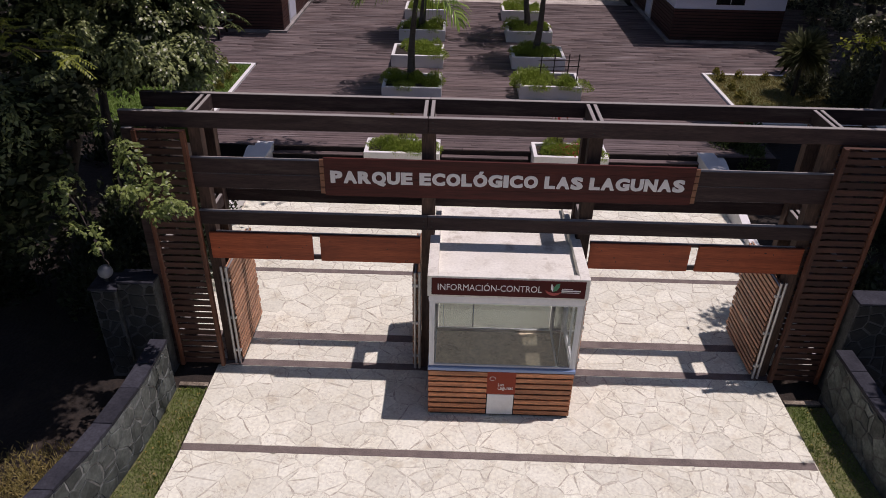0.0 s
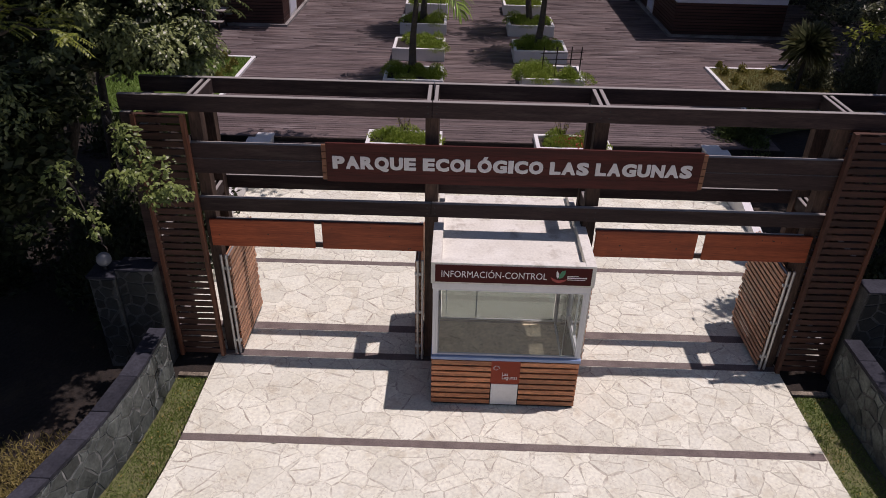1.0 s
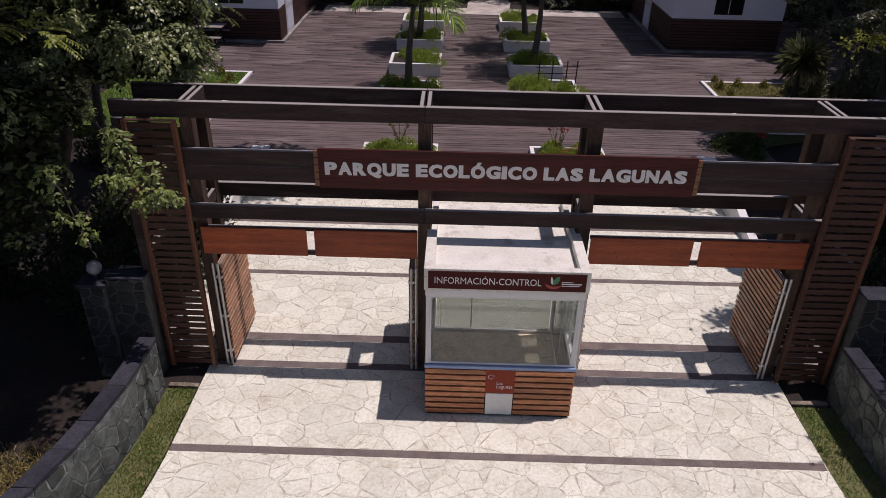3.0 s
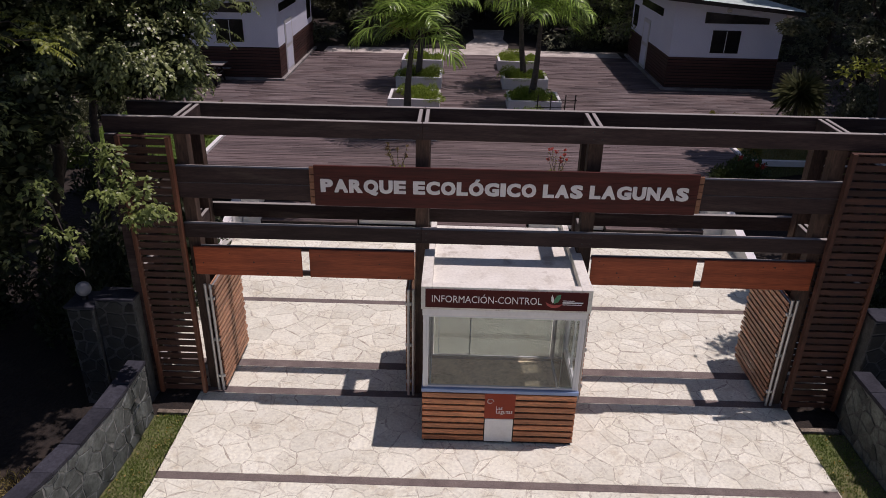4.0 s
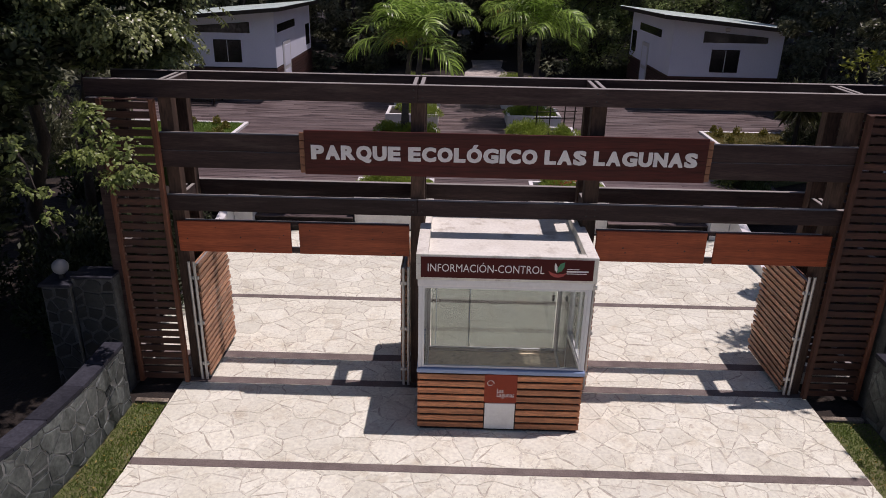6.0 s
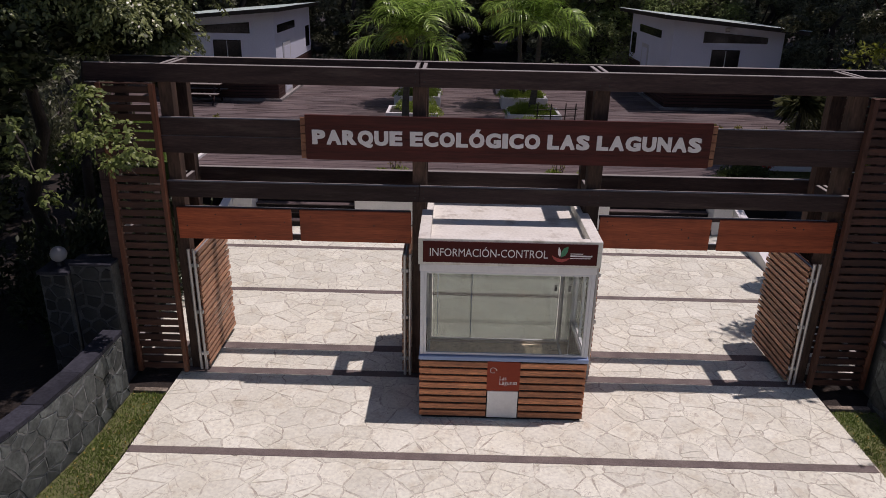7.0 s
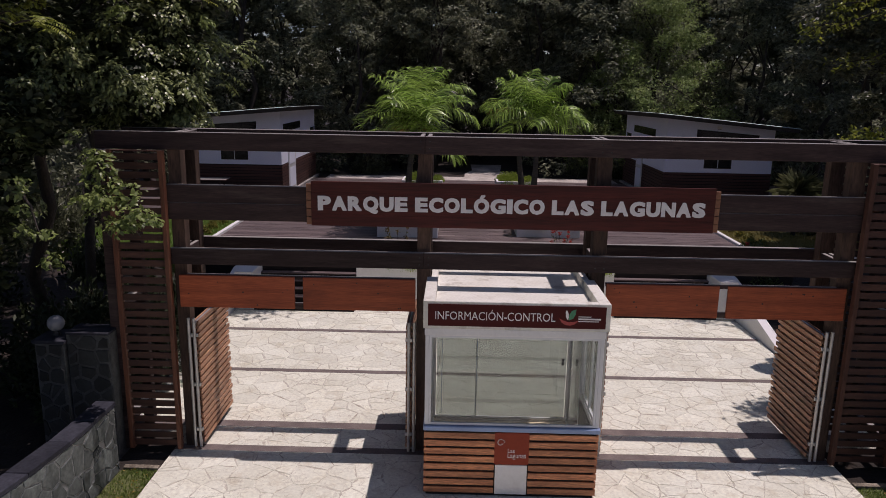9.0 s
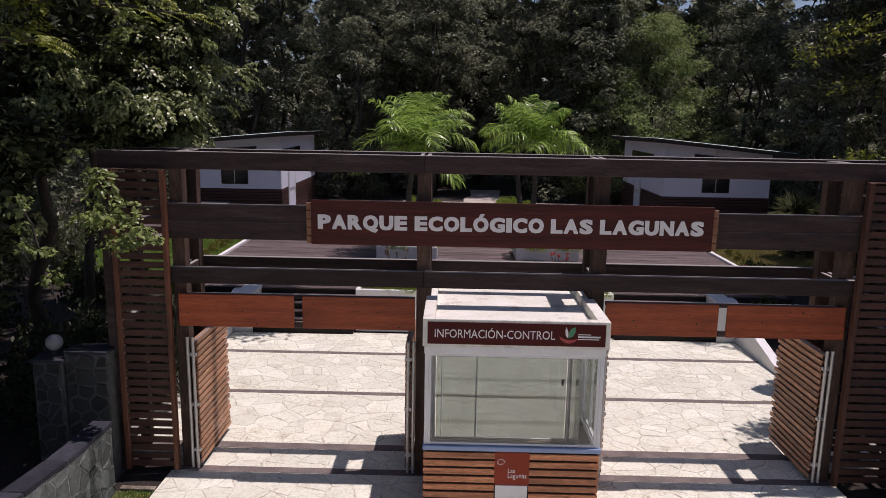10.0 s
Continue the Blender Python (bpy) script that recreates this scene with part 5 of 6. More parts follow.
spray((6.8, 7.0, 6.5), (8.9, 6.0, 7.2), 170, 28, "lime-tipped leafy branch in front of dark woods", "sun_leaf", 0.18, 0.12)
spray((7.5, 7.2, 7.1), (9.3, 6.2, 7.7), 190, 29, "lime-tipped leafy branch in front of dark woods", "sun_leaf", 0.2, 0.12)
spray((7.6, 7.2, 5.85), (9.4, 6.3, 6.3), 110, 30, "lime-tipped leafy branch in front of dark woods", "sun_leaf", 0.16, 0.10)
spray((6.45, 2.1, 7.7), (8.0, 3.0, 7.9), 650, 36, "leafy branch reaching over the gate end", "tree_leaf", 0.32, 0.16)
# The next seven branches are unseen, added to cast shade below them.
spray((6.45, 0.55, 7.5), (8.6, 2.2, 7.9), 4200, 38, "unseen high branch added to shade the gate end", "tree_leaf", 0.36, 0.18)
spray((7.9, -1.2, 7.8), (10.8, -2.2, 7.4), 2600, 39, "unseen high branch added to shade the flared wall", "tree_leaf", 0.55, 0.2)
spray((7.3, 7.5, 9.2), (10.2, 8.4, 9.4), 2200, 40, "unseen high branch added to shade the court steps", "tree_leaf", 0.4, 0.2)
spray((-4.6, 0.2, 8.6), (-7.2, 0.5, 8.7), 1900, 41, "unseen high branch added to shade the stone pier", "tree_leaf", 0.27, 0.2)
spray((-5.0, -1.0, 8.8), (-7.4, -0.3, 8.6), 3200, 42, "unseen high branch added to shade behind the stone wall", "tree_leaf", 0.5, 0.2)
spray((-2.5, 7.7, 9.7), (-9.0, 6.2, 8.9), 5000, 25, "unseen high branch added to shade the deck edge", "tree_leaf", 0.62, 0.2)

spray((-3.2, 7.5, 9.3), (-8.8, 7.2, 8.9), 4200, 37, "unseen high branch added to shade the deck edge", "tree_leaf", 0.5, 0.26)
spray((7.5, 5.9, 4.3), (9.2, 5.6, 4.7), 210, 32, "sunlit yellow-green leafy branch at the edge of the trees", "sun_leaf", 0.2, 0.13)


def pads(r, centres, outward, radii, per, leaf, flat=0.35):
    """Layered pads of leaves, dense on top, that hide what lies under them."""
    cs, ax, nm, ln = [], [], [], []
    for c, o, R in zip(centres, outward, radii):
        n = int(per * (R / 0.35) ** 2)
        up = o * 0.45 + np.array([0, 0, 1.0])
        up /= np.linalg.norm(up)
        e1 = np.cross(up, [0.3, 0.9, 0.1])
        e1 /= np.linalg.norm(e1)
        e2 = np.cross(up, e1)
        arms = r.uniform(0, 2 * math.pi, 7)
        th = arms[r.integers(0, 7, n)] + r.normal(size=n) * 0.28
        rho = np.sqrt(r.random(n))
        stretch = 1 + 0.35 * np.sin(th * 2 + r.uniform(0, 6))
        way = np.cos(th)[:, None] * e1 + np.sin(th)[:, None] * e2
        cs.append(c + way * (rho * R * stretch)[:, None] + up * (flat * R * (1 - rho ** 2) - 0.25 * R * rho ** 2 + r.normal(size=n) * 0.09 * R)[:, None])
        ax.append(way + up * (0.15 - 0.75 * rho)[:, None] + r.normal(size=(n, 3)) * 0.45)
        nm.append(up + way * 0.35 * rho[:, None] + r.normal(size=(n, 3)) * 0.38)
        ln.append(leaf * r.uniform(0.6, 1.35, n))
    cs, ax, nm, ln = (np.concatenate(q) for q in (cs, ax, nm, ln))
    return broad_leaves(cs, ax, nm, ln, ln * r.uniform(0.40, 0.58, len(ln)))


def lobed_tree(base, top, lobes, seed, label, per=150, leaf=0.10, size=(0.17, 0.40), mat="gate_leaf", trunk=0.15, floor_z=0.0, fill=15000):
    """A broad-leaved tree whose crown is a few rounded masses, each covered with pads of leaves over inner leaves
    coloured dark for shade.
    """
    r = np.random.default_rng(seed)
    t = thing("tree", label, "tree", group="trees beside the gate")
    bm = bmesh.new()
    limb(bm, base, top, trunk, trunk * 0.3, r, 0.08, 8)
    part("trunk", bm, M["bark"], t)
    cc, oo, rr, inner = [], [], [], []
    for cx, cy, cz, rx, ry, rz, n in lobes:
        c0, rad = np.array([cx, cy, cz]), np.array([rx, ry, rz])
        o = r.normal(size=(n, 3))
        o /= np.linalg.norm(o, axis=1, keepdims=True)
        o[:, 2] = np.where(o[:, 2] < -0.35, -o[:, 2], o[:, 2])
        p = c0 + o * rad * r.uniform(0.78, 1.03, (n, 1))
        keep = p[:, 2] > floor_z
        cc.append(p[keep]), oo.append(o[keep]), rr.append(r.uniform(*size, n)[keep])
        m = int(fill * n / sum(q[6] for q in lobes))
        d = r.normal(size=(m, 3))
        d *= (r.random(m) ** 0.33 * 0.90 / np.linalg.norm(d, axis=1))[:, None]
        q = c0 + d * rad
        inner.append(q[q[:, 2] > floor_z + 0.1])
        bm = bmesh.new()
        limb(bm, Vector(base).lerp(Vector(top), 0.62), c0, trunk * 0.45, 0.02, r, 0.12, 5)
        part("limb", bm, M["bark"], t)
    cc, oo, rr, inner = (np.concatenate(q) for q in (cc, oo, rr, inner))
    v, f = pads(r, cc, oo, rr, per, leaf)
    raw_part("crown", v, f, M[mat], t)
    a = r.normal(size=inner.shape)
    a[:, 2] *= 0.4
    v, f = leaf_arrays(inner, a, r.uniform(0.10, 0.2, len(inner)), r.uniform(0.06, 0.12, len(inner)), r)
    raw_part("inner_crown", v, f, M["shade_leaf"], t, "inner leaves coloured dark for shade")
    return t


def feather_branch(root, tip, fronds, seed, label, mat, leaf=0.11, reach=0.55, hang=0.5, pairs=9):
    """A branch of feathered leaves: leaflets in pairs along drooping stalks."""
    r = np.random.default_rng(seed)
    t = thing("leafy_branch", label, "branch", group="hanging branches")
    bm = bmesh.new()
    limb(bm, root, tip, 0.03, 0.006, r, 0.10, 6)
    part("twig", bm, M["bark"], t)
    p, q = np.array(root, float), np.array(tip, float)
    main = (q - p) / np.linalg.norm(q - p)
    cs, ax, nm = [], [], []
    for k in range(fronds):
        s0 = p + (q - p) * r.uniform(0.25, 1.05) + r.normal(size=3) * 0.07
        d = main * r.uniform(0.1, 1.0) + r.normal(size=3) * 0.75
        d[2] = abs(d[2]) * 0.4
        d /= np.linalg.norm(d)
        side_way = np.cross(d, [0, 0, 1.0])
        side_way /= np.linalg.norm(side_way) + 1e-9
        x = s0.copy()
        step = reach * r.uniform(0.7, 1.2) / pairs
        for i in range(pairs):
            x = x + d * step
            d = d + np.array([0, 0, -hang * r.uniform(0.6, 1.3) * 1.6 / pairs])
            d /= np.linalg.norm(d)
            for sg in (-1, 1):
                cs.append(x + side_way * sg * leaf * 0.42)
                ax.append(side_way * sg + d * 0.75 + np.array([0, 0, -0.35]) + r.normal(size=3) * 0.15)
                nm.append(np.cross(side_way, d) * np.sign(np.cross(side_way, d)[2] + 1e-9) + r.normal(size=3) * 0.2)
    n = len(cs)
    ln = leaf * r.uniform(0.75, 1.2, n)
    v, f = broad_leaves(np.array(cs), np.array(ax), np.array(nm), ln, ln * 0.36)
    raw_part("foliage", v, f, M[mat], t)


def hanging_branch(root, tip, count, seed, label, leaf=0.072, spread=0.2, per=70, mat="fresh_leaf"):
    """A drooping branch with small dense pads of bright leaves along it."""
    r = np.random.default_rng(seed)
    t = thing("leafy_branch", label, "branch", group="hanging branches")
    bm = bmesh.new()
    limb(bm, root, tip, 0.025, 0.006, r, 0.10, 6)
    part("twig", bm, M["bark"], t)
    p, q = np.array(root, float), np.array(tip, float)
    s = r.random(count)[:, None]
    c = p + (q - p) * s + r.normal(size=(count, 3)) * spread * np.array([0.75, 0.6, 0.75])
    o = r.normal(size=(count, 3)) * 0.6 + np.array([0.2, -0.8, 0.3])
    v, f = pads(r, c, o, r.uniform(0.10, 0.21, count), per * 4, leaf, 0.4)
    raw_part("foliage", v, f, M[mat], t)


# Lobes centred above z 8.5 are out of view, added to shade the crown.
lobed_tree((-8.6, 2.8, 0), (-6.6, 2.0, 8.0), ((-5.45, 1.5, 4.74, 0.75, 0.4, 0.25, 24), (-6.4, 1.35, 4.72, 0.75, 0.4, 0.3, 18), (-5.35, 1.2, 5.08, 0.7, 0.75, 0.33, 24), (-6.3, 0.85, 5.05, 0.9, 0.7, 0.36, 14), (-5.75, 1.4, 5.4, 1.0, 0.9, 0.6, 24), (-6.9, 0.9, 5.3, 1.0, 0.8, 0.6, 20), (-5.4, 2.1, 5.8, 0.75, 0.8, 0.8, 20), (-5.1, 2.3, 6.7, 0.9, 0.9, 0.7, 17), (-7.0, 1.0, 9.6, 1.4, 1.3, 0.4, 5), (-6.6, -0.1, 8.6, 1.0, 0.5, 0.4, 7), (-6.45, 1.75, 6.5, 1.6, 1.35, 1.5, 40), (-5.75, 2.6, 7.9, 1.6, 1.4, 1.3, 34), (-8.3, 1.6, 6.2, 1.9, 1.5, 1.8, 40)), 11,
           "dense broad-leaved tree overhanging the end of the gate", floor_z=4.5, leaf=0.074, per=270)
# The three thin lobes at z 7.7 are unseen, added to shade the ground.
lobed_tree((-8.7, -0.6, 0), (-8.0, -0.4, 5.6), ((-7.3, -0.6, 4.05, 1.25, 0.9, 1.15, 21), (-8.9, -0.9, 4.3, 1.4, 1.1, 1.5, 20), (-6.5, -0.35, 4.75, 0.8, 0.6, 0.55, 9), (-8.5, 0.4, 2.8, 1.5, 1.0, 1.3, 12), (-5.8, -1.3, 7.7, 0.8, 0.9, 0.25, 12), (-7.1, -1.5, 7.7, 0.8, 1.0, 0.25, 12), (-8.5, -1.6, 7.7, 0.8, 1.0, 0.25, 10)), 12,
           "dense dark broad-leaved tree in front of the wall", leaf=0.07, size=(0.18, 0.36), per=260)
hanging_branch((-6.2, 1.2, 6.9), (-5.2, 0.55, 6.25), 12, 33, "sunlit leafy branch high over the gate", spread=0.22)
hanging_branch((-7.3, 1.0, 6.9), (-6.4, 0.3, 6.3), 12, 34, "sunlit leafy branch high over the gate", spread=0.24, mat="sun_leaf")
hanging_branch((-5.2, 1.9, 6.9), (-4.5, 1.3, 6.35), 8, 35, "sunlit leafy branch high over the gate", spread=0.2)
hanging_branch((-5.6, -0.5, 4.5), (-5.2, -0.75, 3.9), 6, 21, "leafy branch hanging in front of the slatted panel", spread=0.14)
hanging_branch((-5.25, -0.6, 4.25), (-4.62, -1.05, 3.42), 10, 27, "leafy branch hanging in front of the slatted panel", spread=0.14)
hanging_branch((-5.4, -0.8, 4.0), (-5.05, -1.0, 3.35), 9, 22, "leafy branch hanging in front of the slatted panel", spread=0.14)
hanging_branch((-5.95, -1.25, 4.1), (-5.6, -1.5, 3.5), 4, 31, "leafy branch hanging beside the gate", spread=0.12)
hanging_branch((-5.75, -1.2, 3.2), (-5.55, -1.35, 2.85), 2, 32, "leafy branch hanging beside the gate", spread=0.10)
for k, (root, tip, n) in enumerate((((-6.0, 1.6, 6.2), (-4.75, 1.7, 5.7), 18), ((-6.0, 1.9, 7.0), (-4.55, 2.0, 6.5), 18), ((-5.8, 1.2, 5.6), (-4.85, 1.0, 5.15), 15), ((-5.6, 2.4, 7.4), (-4.15, 2.4, 7.1), 16), ((-5.6, 2.9, 6.4), (-4.5, 3.2, 5.7), 16), ((-5.6, 2.2, 6.0), (-4.7, 2.3, 5.3), 16))):
    feather_branch(root, tip, n, 140 + k, "drooping branch of long glossy leaves over the gate beam", "long_leaf", 0.105, 0.55, 0.9, 9)
for k, (root, tip, n) in enumerate((((-6.6, -1.2, 5.9), (-5.25, -1.6, 5.9), 14), ((-7.0, -0.9, 6.1), (-5.7, -1.2, 5.95), 14), ((-5.8, 0.6, 6.6), (-4.3, 0.1, 6.4), 15), ((-6.2, 0.2, 6.8), (-5.2, -0.3, 6.5), 13), ((-6.9, 0.6, 6.8), (-6.0, -0.3, 6.5), 12), ((-7.2, -0.8, 6.3), (-6.3, -1.2, 6.0), 11))):
    feather_branch(root, tip, n, 160 + k, "lime-green feathery branch above the gate", "sun_leaf", 0.055, 0.45, 0.45, 15)

"""Woods behind the huts and on both flanks."""
r = np.random.default_rng(77)
wood = []
for k in range(17):
    wood.append((-28 + 3.5 * k + r.uniform(-0.8, 0.8), 29.5 + r.uniform(-0.6, 2.2), r.uniform(8.0, 11.5), 0.0))
for k in range(13):
    wood.append((-31 + 5.2 * k + r.uniform(-1.2, 1.2), 35.5 + r.uniform(-1.5, 2.5), r.uniform(13.0, 16.5), 0.05))
for k in range(11):
    wood.append((-36 + 7.2 * k + r.uniform(-1.2, 1.2), 43 + r.uniform(-1.5, 2.5), r.uniform(15.0, 19.0), 0.05))
for y in (11, 15, 19, 23.5, 28):
    wood.append((-15.0 + r.uniform(-0.8, 0.8), y + r.uniform(-1, 1), r.uniform(8, 11), 0.0))
    wood.append((15.6 + r.uniform(-0.8, 0.8), y + r.uniform(-1, 1), r.uniform(8, 11), 0.0))
for k in range(7):
    wood.append((-8.5 + 2.9 * k + r.uniform(-0.6, 0.6), 38.6 + r.uniform(-0.8, 0.8), r.uniform(12.5, 15.0), 0.0))
for x, y in ((-1.9, 31.0), (3.6, 32.0), (0.6, 35.4), (-3.5, 34.5), (5.5, 35.5)):
    wood.append((x, y, r.uniform(10.5, 12.5), 0.16))
wood += [(13.4, 36.6, 10.8, 0.0), (16.0, 40.5, 11.4, 0.0), (-8.5, 41.0, 17.5, 0.0), (-17.0, 41.5, 17.5, 0.0), (-2.0, 42.5, 17.5, 0.0), (4.5, 43.0, 17.0, 0.0)]
BACK = len(wood)
for k in range(22):
    x = -44 + 4.2 * k + r.uniform(-0.8, 0.8)
    wood.append((x, 49 + r.uniform(-1.5, 1.5), (13.5 if 14 < x < 24 else 21.0) + r.uniform(-1, 1), 0.02))
for k, (x, y, hgt, low) in enumerate(wood):
    if k < 51 and abs(x - 0.5) < 3.0 and y < 34:
        x += 3.2 if x > 0.5 else -3.2
    tree((x, y, DECK - 0.1 if y > 25 else 0.5), hgt, r.uniform(3.4, 4.2) if k >= BACK else r.uniform(2.7, 3.4), 200 + k, 5000 if k >= BACK else 11000 if y < 34 else 9500, 0.58 if k >= BACK else 0.21 if y < 34 else 0.30, "wood_leaf",
         "tall dark woodland tree", low, 0.16, 90, limbs=4)

# Added tall trees with unseen closed crowns that keep the woods under them dark.
"Tall trees whose closed crowns keep the woods under them dark."
for k, (x, y) in enumerate(((18.9, 27.2), (22.5, 31.5), (26.5, 27.5), (-12.0, 29.6), (-16.4, 30.6))):
    tree((x, y, 0.4), 20.5, 4.0, 290 + k, 16000, 0.45, "wood_leaf", "very tall tree with unseen closed crown, added to darken the woods", 0.64, 0.2, 90, limbs=4)
for k, (x, y) in enumerate(((3.4, 30.4), (-1.9, 28.6), (-5.6, 27.6), (6.8, 30.2))):
    tree((x, y, DECK - 0.1), 12.5, 2.7, 280 + k, 12000, 0.2, "wood_leaf", "tall dark woodland tree with a high crown", 0.50, 0.13, 90, limbs=5)
tree((7.4, 28.3, DECK - 0.1), 6.6, 2.9, 272, 20000, 0.13, "pale_leaf", "grey-green bushy tree with fine leaves behind the hut", 0.05, 0.10, 110, limbs=5)
tree((9.6, 28.6, DECK - 0.1), 9.4, 3.9, 271, 30000, 0.13, "pale_leaf", "grey-green bushy tree with fine leaves behind the hut", 0.05, 0.13, 130, limbs=5)


def bush(base, radius, height, seed, leaves=2600, leaf=0.14, mat="tree_leaf", label="dark undergrowth bush in deep shade"):
    rb = np.random.default_rng(seed)
    t = thing("bush", label, "bush", group="undergrowth")
    v, f = mound(leaves, base[0] - radius * 0.6, base[0] + radius * 0.6, base[1] - radius * 0.6, base[1] + radius * 0.6, base[2], height, rb, leaf, leaf * 0.45, 16)
    raw_part("foliage", v, f, M[mat], t)
    for k in range(5):
        bm = bmesh.new()
        limb(bm, base, (base[0] + rb.uniform(-0.5, 0.5) * radius, base[1] + rb.uniform(-0.5, 0.5) * radius, base[2] + height * 0.7), 0.025, 0.006, rb, 0.15, 4)
        part("stem", bm, M["bark"], t)


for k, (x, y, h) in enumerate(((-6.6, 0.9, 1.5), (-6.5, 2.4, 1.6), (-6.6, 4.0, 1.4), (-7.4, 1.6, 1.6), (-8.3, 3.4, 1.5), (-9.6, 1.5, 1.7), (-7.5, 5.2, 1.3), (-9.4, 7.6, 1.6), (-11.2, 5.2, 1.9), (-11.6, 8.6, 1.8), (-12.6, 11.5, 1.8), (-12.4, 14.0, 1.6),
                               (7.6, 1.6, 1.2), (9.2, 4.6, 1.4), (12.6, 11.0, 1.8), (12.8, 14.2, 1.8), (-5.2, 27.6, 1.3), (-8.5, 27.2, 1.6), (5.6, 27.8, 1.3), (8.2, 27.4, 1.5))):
    # Bushes near the gate are coloured dark to fill in for shade.
    bush((x, y, 0.2 if y < 8 else DECK - 0.1), 1.25, h, 500 + k, mat="shade_leaf" if y < 8 else "tree_leaf")


bush((10.4, 12.9, DECK), 0.9, 1.2, 541, 3000, 0.12)
bush((11.3, 12.0, DECK), 0.9, 1.5, 542, 3000, 0.12)
for k, (x, y, h) in enumerate(((6.6, 8.5, 0.5), (7.1, 8.8, 0.6), (7.0, 7.9, 0.6))):
    bush((x, y, DECK if y > 8.3 else 0.6), 0.45, h, 550 + k, 2600, 0.09, "planter_dark", "dark shrub with a few red flowers beside the steps")
rb = np.random.default_rng(557)
for k in range(3):
    c = np.array([rb.uniform(6.4, 7.3), rb.uniform(7.9, 8.9), DECK + rb.uniform(0.45, 0.6)]) + rb.normal(size=(24, 3)) * 0.03
    v, f = leaf_arrays(c, rb.normal(size=(24, 3)), np.full(24, 0.06), np.full(24, 0.04), rb)
    b = thing("flower_head", "small red flower head on a dark shrub", "flower", group="red flowers beside the steps")
    raw_part("petals", v, f, M["flower"], b)
    part("stem", rods(((float(c[0][0]), float(c[0][1]), DECK + 0.2), (float(c[0][0]), float(c[0][1]), float(c[:, 2].mean())), 0.006, 0.004), sides=5), M["bark"], b)


def palm(base, height, seed, fronds=15, reach=2.1, label="young feather palm growing from a planter", dry=1, lean=(0.0, 0.0)):
    r = np.random.default_rng(seed)
    t = thing("palm_tree", label, "palm", group="palms on the deck")
    b = Vector(base)
    bm = bmesh.new()
    pts = [b + Vector((0.04 * math.sin(k * 0.5 + seed) + lean[0] * k / 8, 0.04 * math.cos(k * 0.6 + seed) + lean[1] * k / 8, height * k / 8)) for k in range(9)]
    tube(bm, pts, [0.145, 0.125, 0.112, 0.102, 0.094, 0.086, 0.08, 0.075, 0.07], 12)
    part("trunk", bm, M["palm_bark"], t)
    head = np.array(pts[-1])
    for k in range(fronds):
        q = k / max(1, fronds - 1)
        az = k * 2.39996 + r.uniform(-0.25, 0.25)
        el = math.radians(r.uniform(66, 88) if q < 0.5 else r.uniform(42, 66) if q < 0.8 else r.uniform(12, 34))
        bend = math.radians(r.uniform(35, 90) if q < 0.5 else r.uniform(70, 110) if q < 0.8 else r.uniform(70, 100))
        length = reach * r.uniform(0.72, 1.08) * (1 - 0.12 * q)
        steps = 34
        s = np.linspace(0, 1, steps)
        ang = el - bend * s ** 1.7
        out = np.cumsum(np.cos(ang)) * length / steps
        up = np.cumsum(np.sin(ang)) * length / steps
        sway = 0.10 * length * s ** 2 * r.uniform(-1, 1)
        line = head + np.stack([out * math.cos(az) - sway * math.sin(az), out * math.sin(az) + sway * math.cos(az), up], 1)
        tang = np.gradient(line, axis=0)
        tang /= np.linalg.norm(tang, axis=1, keepdims=True)
        flat = np.tile([-math.sin(az), math.cos(az), 0.0], (steps, 1))
        lift = np.cross(flat, tang)
        lift *= np.sign(lift[:, 2:3] + 1e-6)
        "Each leaflet is a narrow ribbon of three pieces that leaves the rib sideways and then hangs."
        vs, fs = [], []
        hang, raised = r.uniform(0.32, 0.85), r.uniform(0.25, 0.6)
        for i in range(6, steps):
            for sg in (-1, 1):
                L = 0.95 * math.sin(math.pi * min(0.95, 0.20 + 0.75 * s[i])) ** 0.7 * r.uniform(0.8, 1.1) * reach / 2.2
                d = flat[i] * sg * 0.8 + tang[i] * 0.55 + lift[i] * raised + r.normal(size=3) * 0.10
                d /= np.linalg.norm(d)
                p = line[i] + tang[i] * r.uniform(-0.02, 0.02)
                limp = hang * r.uniform(0.8, 1.2)
                base = len(vs)
                for j, w in enumerate((0.010, 0.022, 0.016, 0.001)):
                    wd = np.cross(d, tang[i])
                    wd = tang[i] * 0.8 + wd * 0.25 - d * np.dot(tang[i] * 0.8, d)
                    wd /= np.linalg.norm(wd) + 1e-9
                    vs += [p + wd * w, p - wd * w]
                    d = d + np.array([0, 0, -limp * (0.55 + 0.4 * j)])
                    d /= np.linalg.norm(d)
                    p = p + d * L / 3
                fs += [(base + 2 * j, base + 2 * j + 1, base + 2 * j + 3, base + 2 * j + 2) for j in range(3)]
        is_dry = dry and k >= fronds - dry
        fr = raw_part("frond", np.array(vs), np.array(fs), M["palm_dry" if is_dry else "palm_leaf"], t, "yellowing frond" if is_dry else "")
        bm = bmesh.new()
        along = list(range(0, steps, 4)) + [steps - 1]
        tube(bm, [line[i] for i in along], [0.017 - 0.0004 * i for i in along], 5)
        part("rib", bm, M["palm_dry" if is_dry else "palm_leaf"], fr)
    return t


palm((-2.19, 12.0, DECK + 0.35), 2.4, 3, 20, 2.4, lean=(0.12, 0.2))
palm((-2.15, 18.4, DECK + 0.35), 3.0, 5, 16, 2.4, lean=(0.10, 0.1), dry=0)
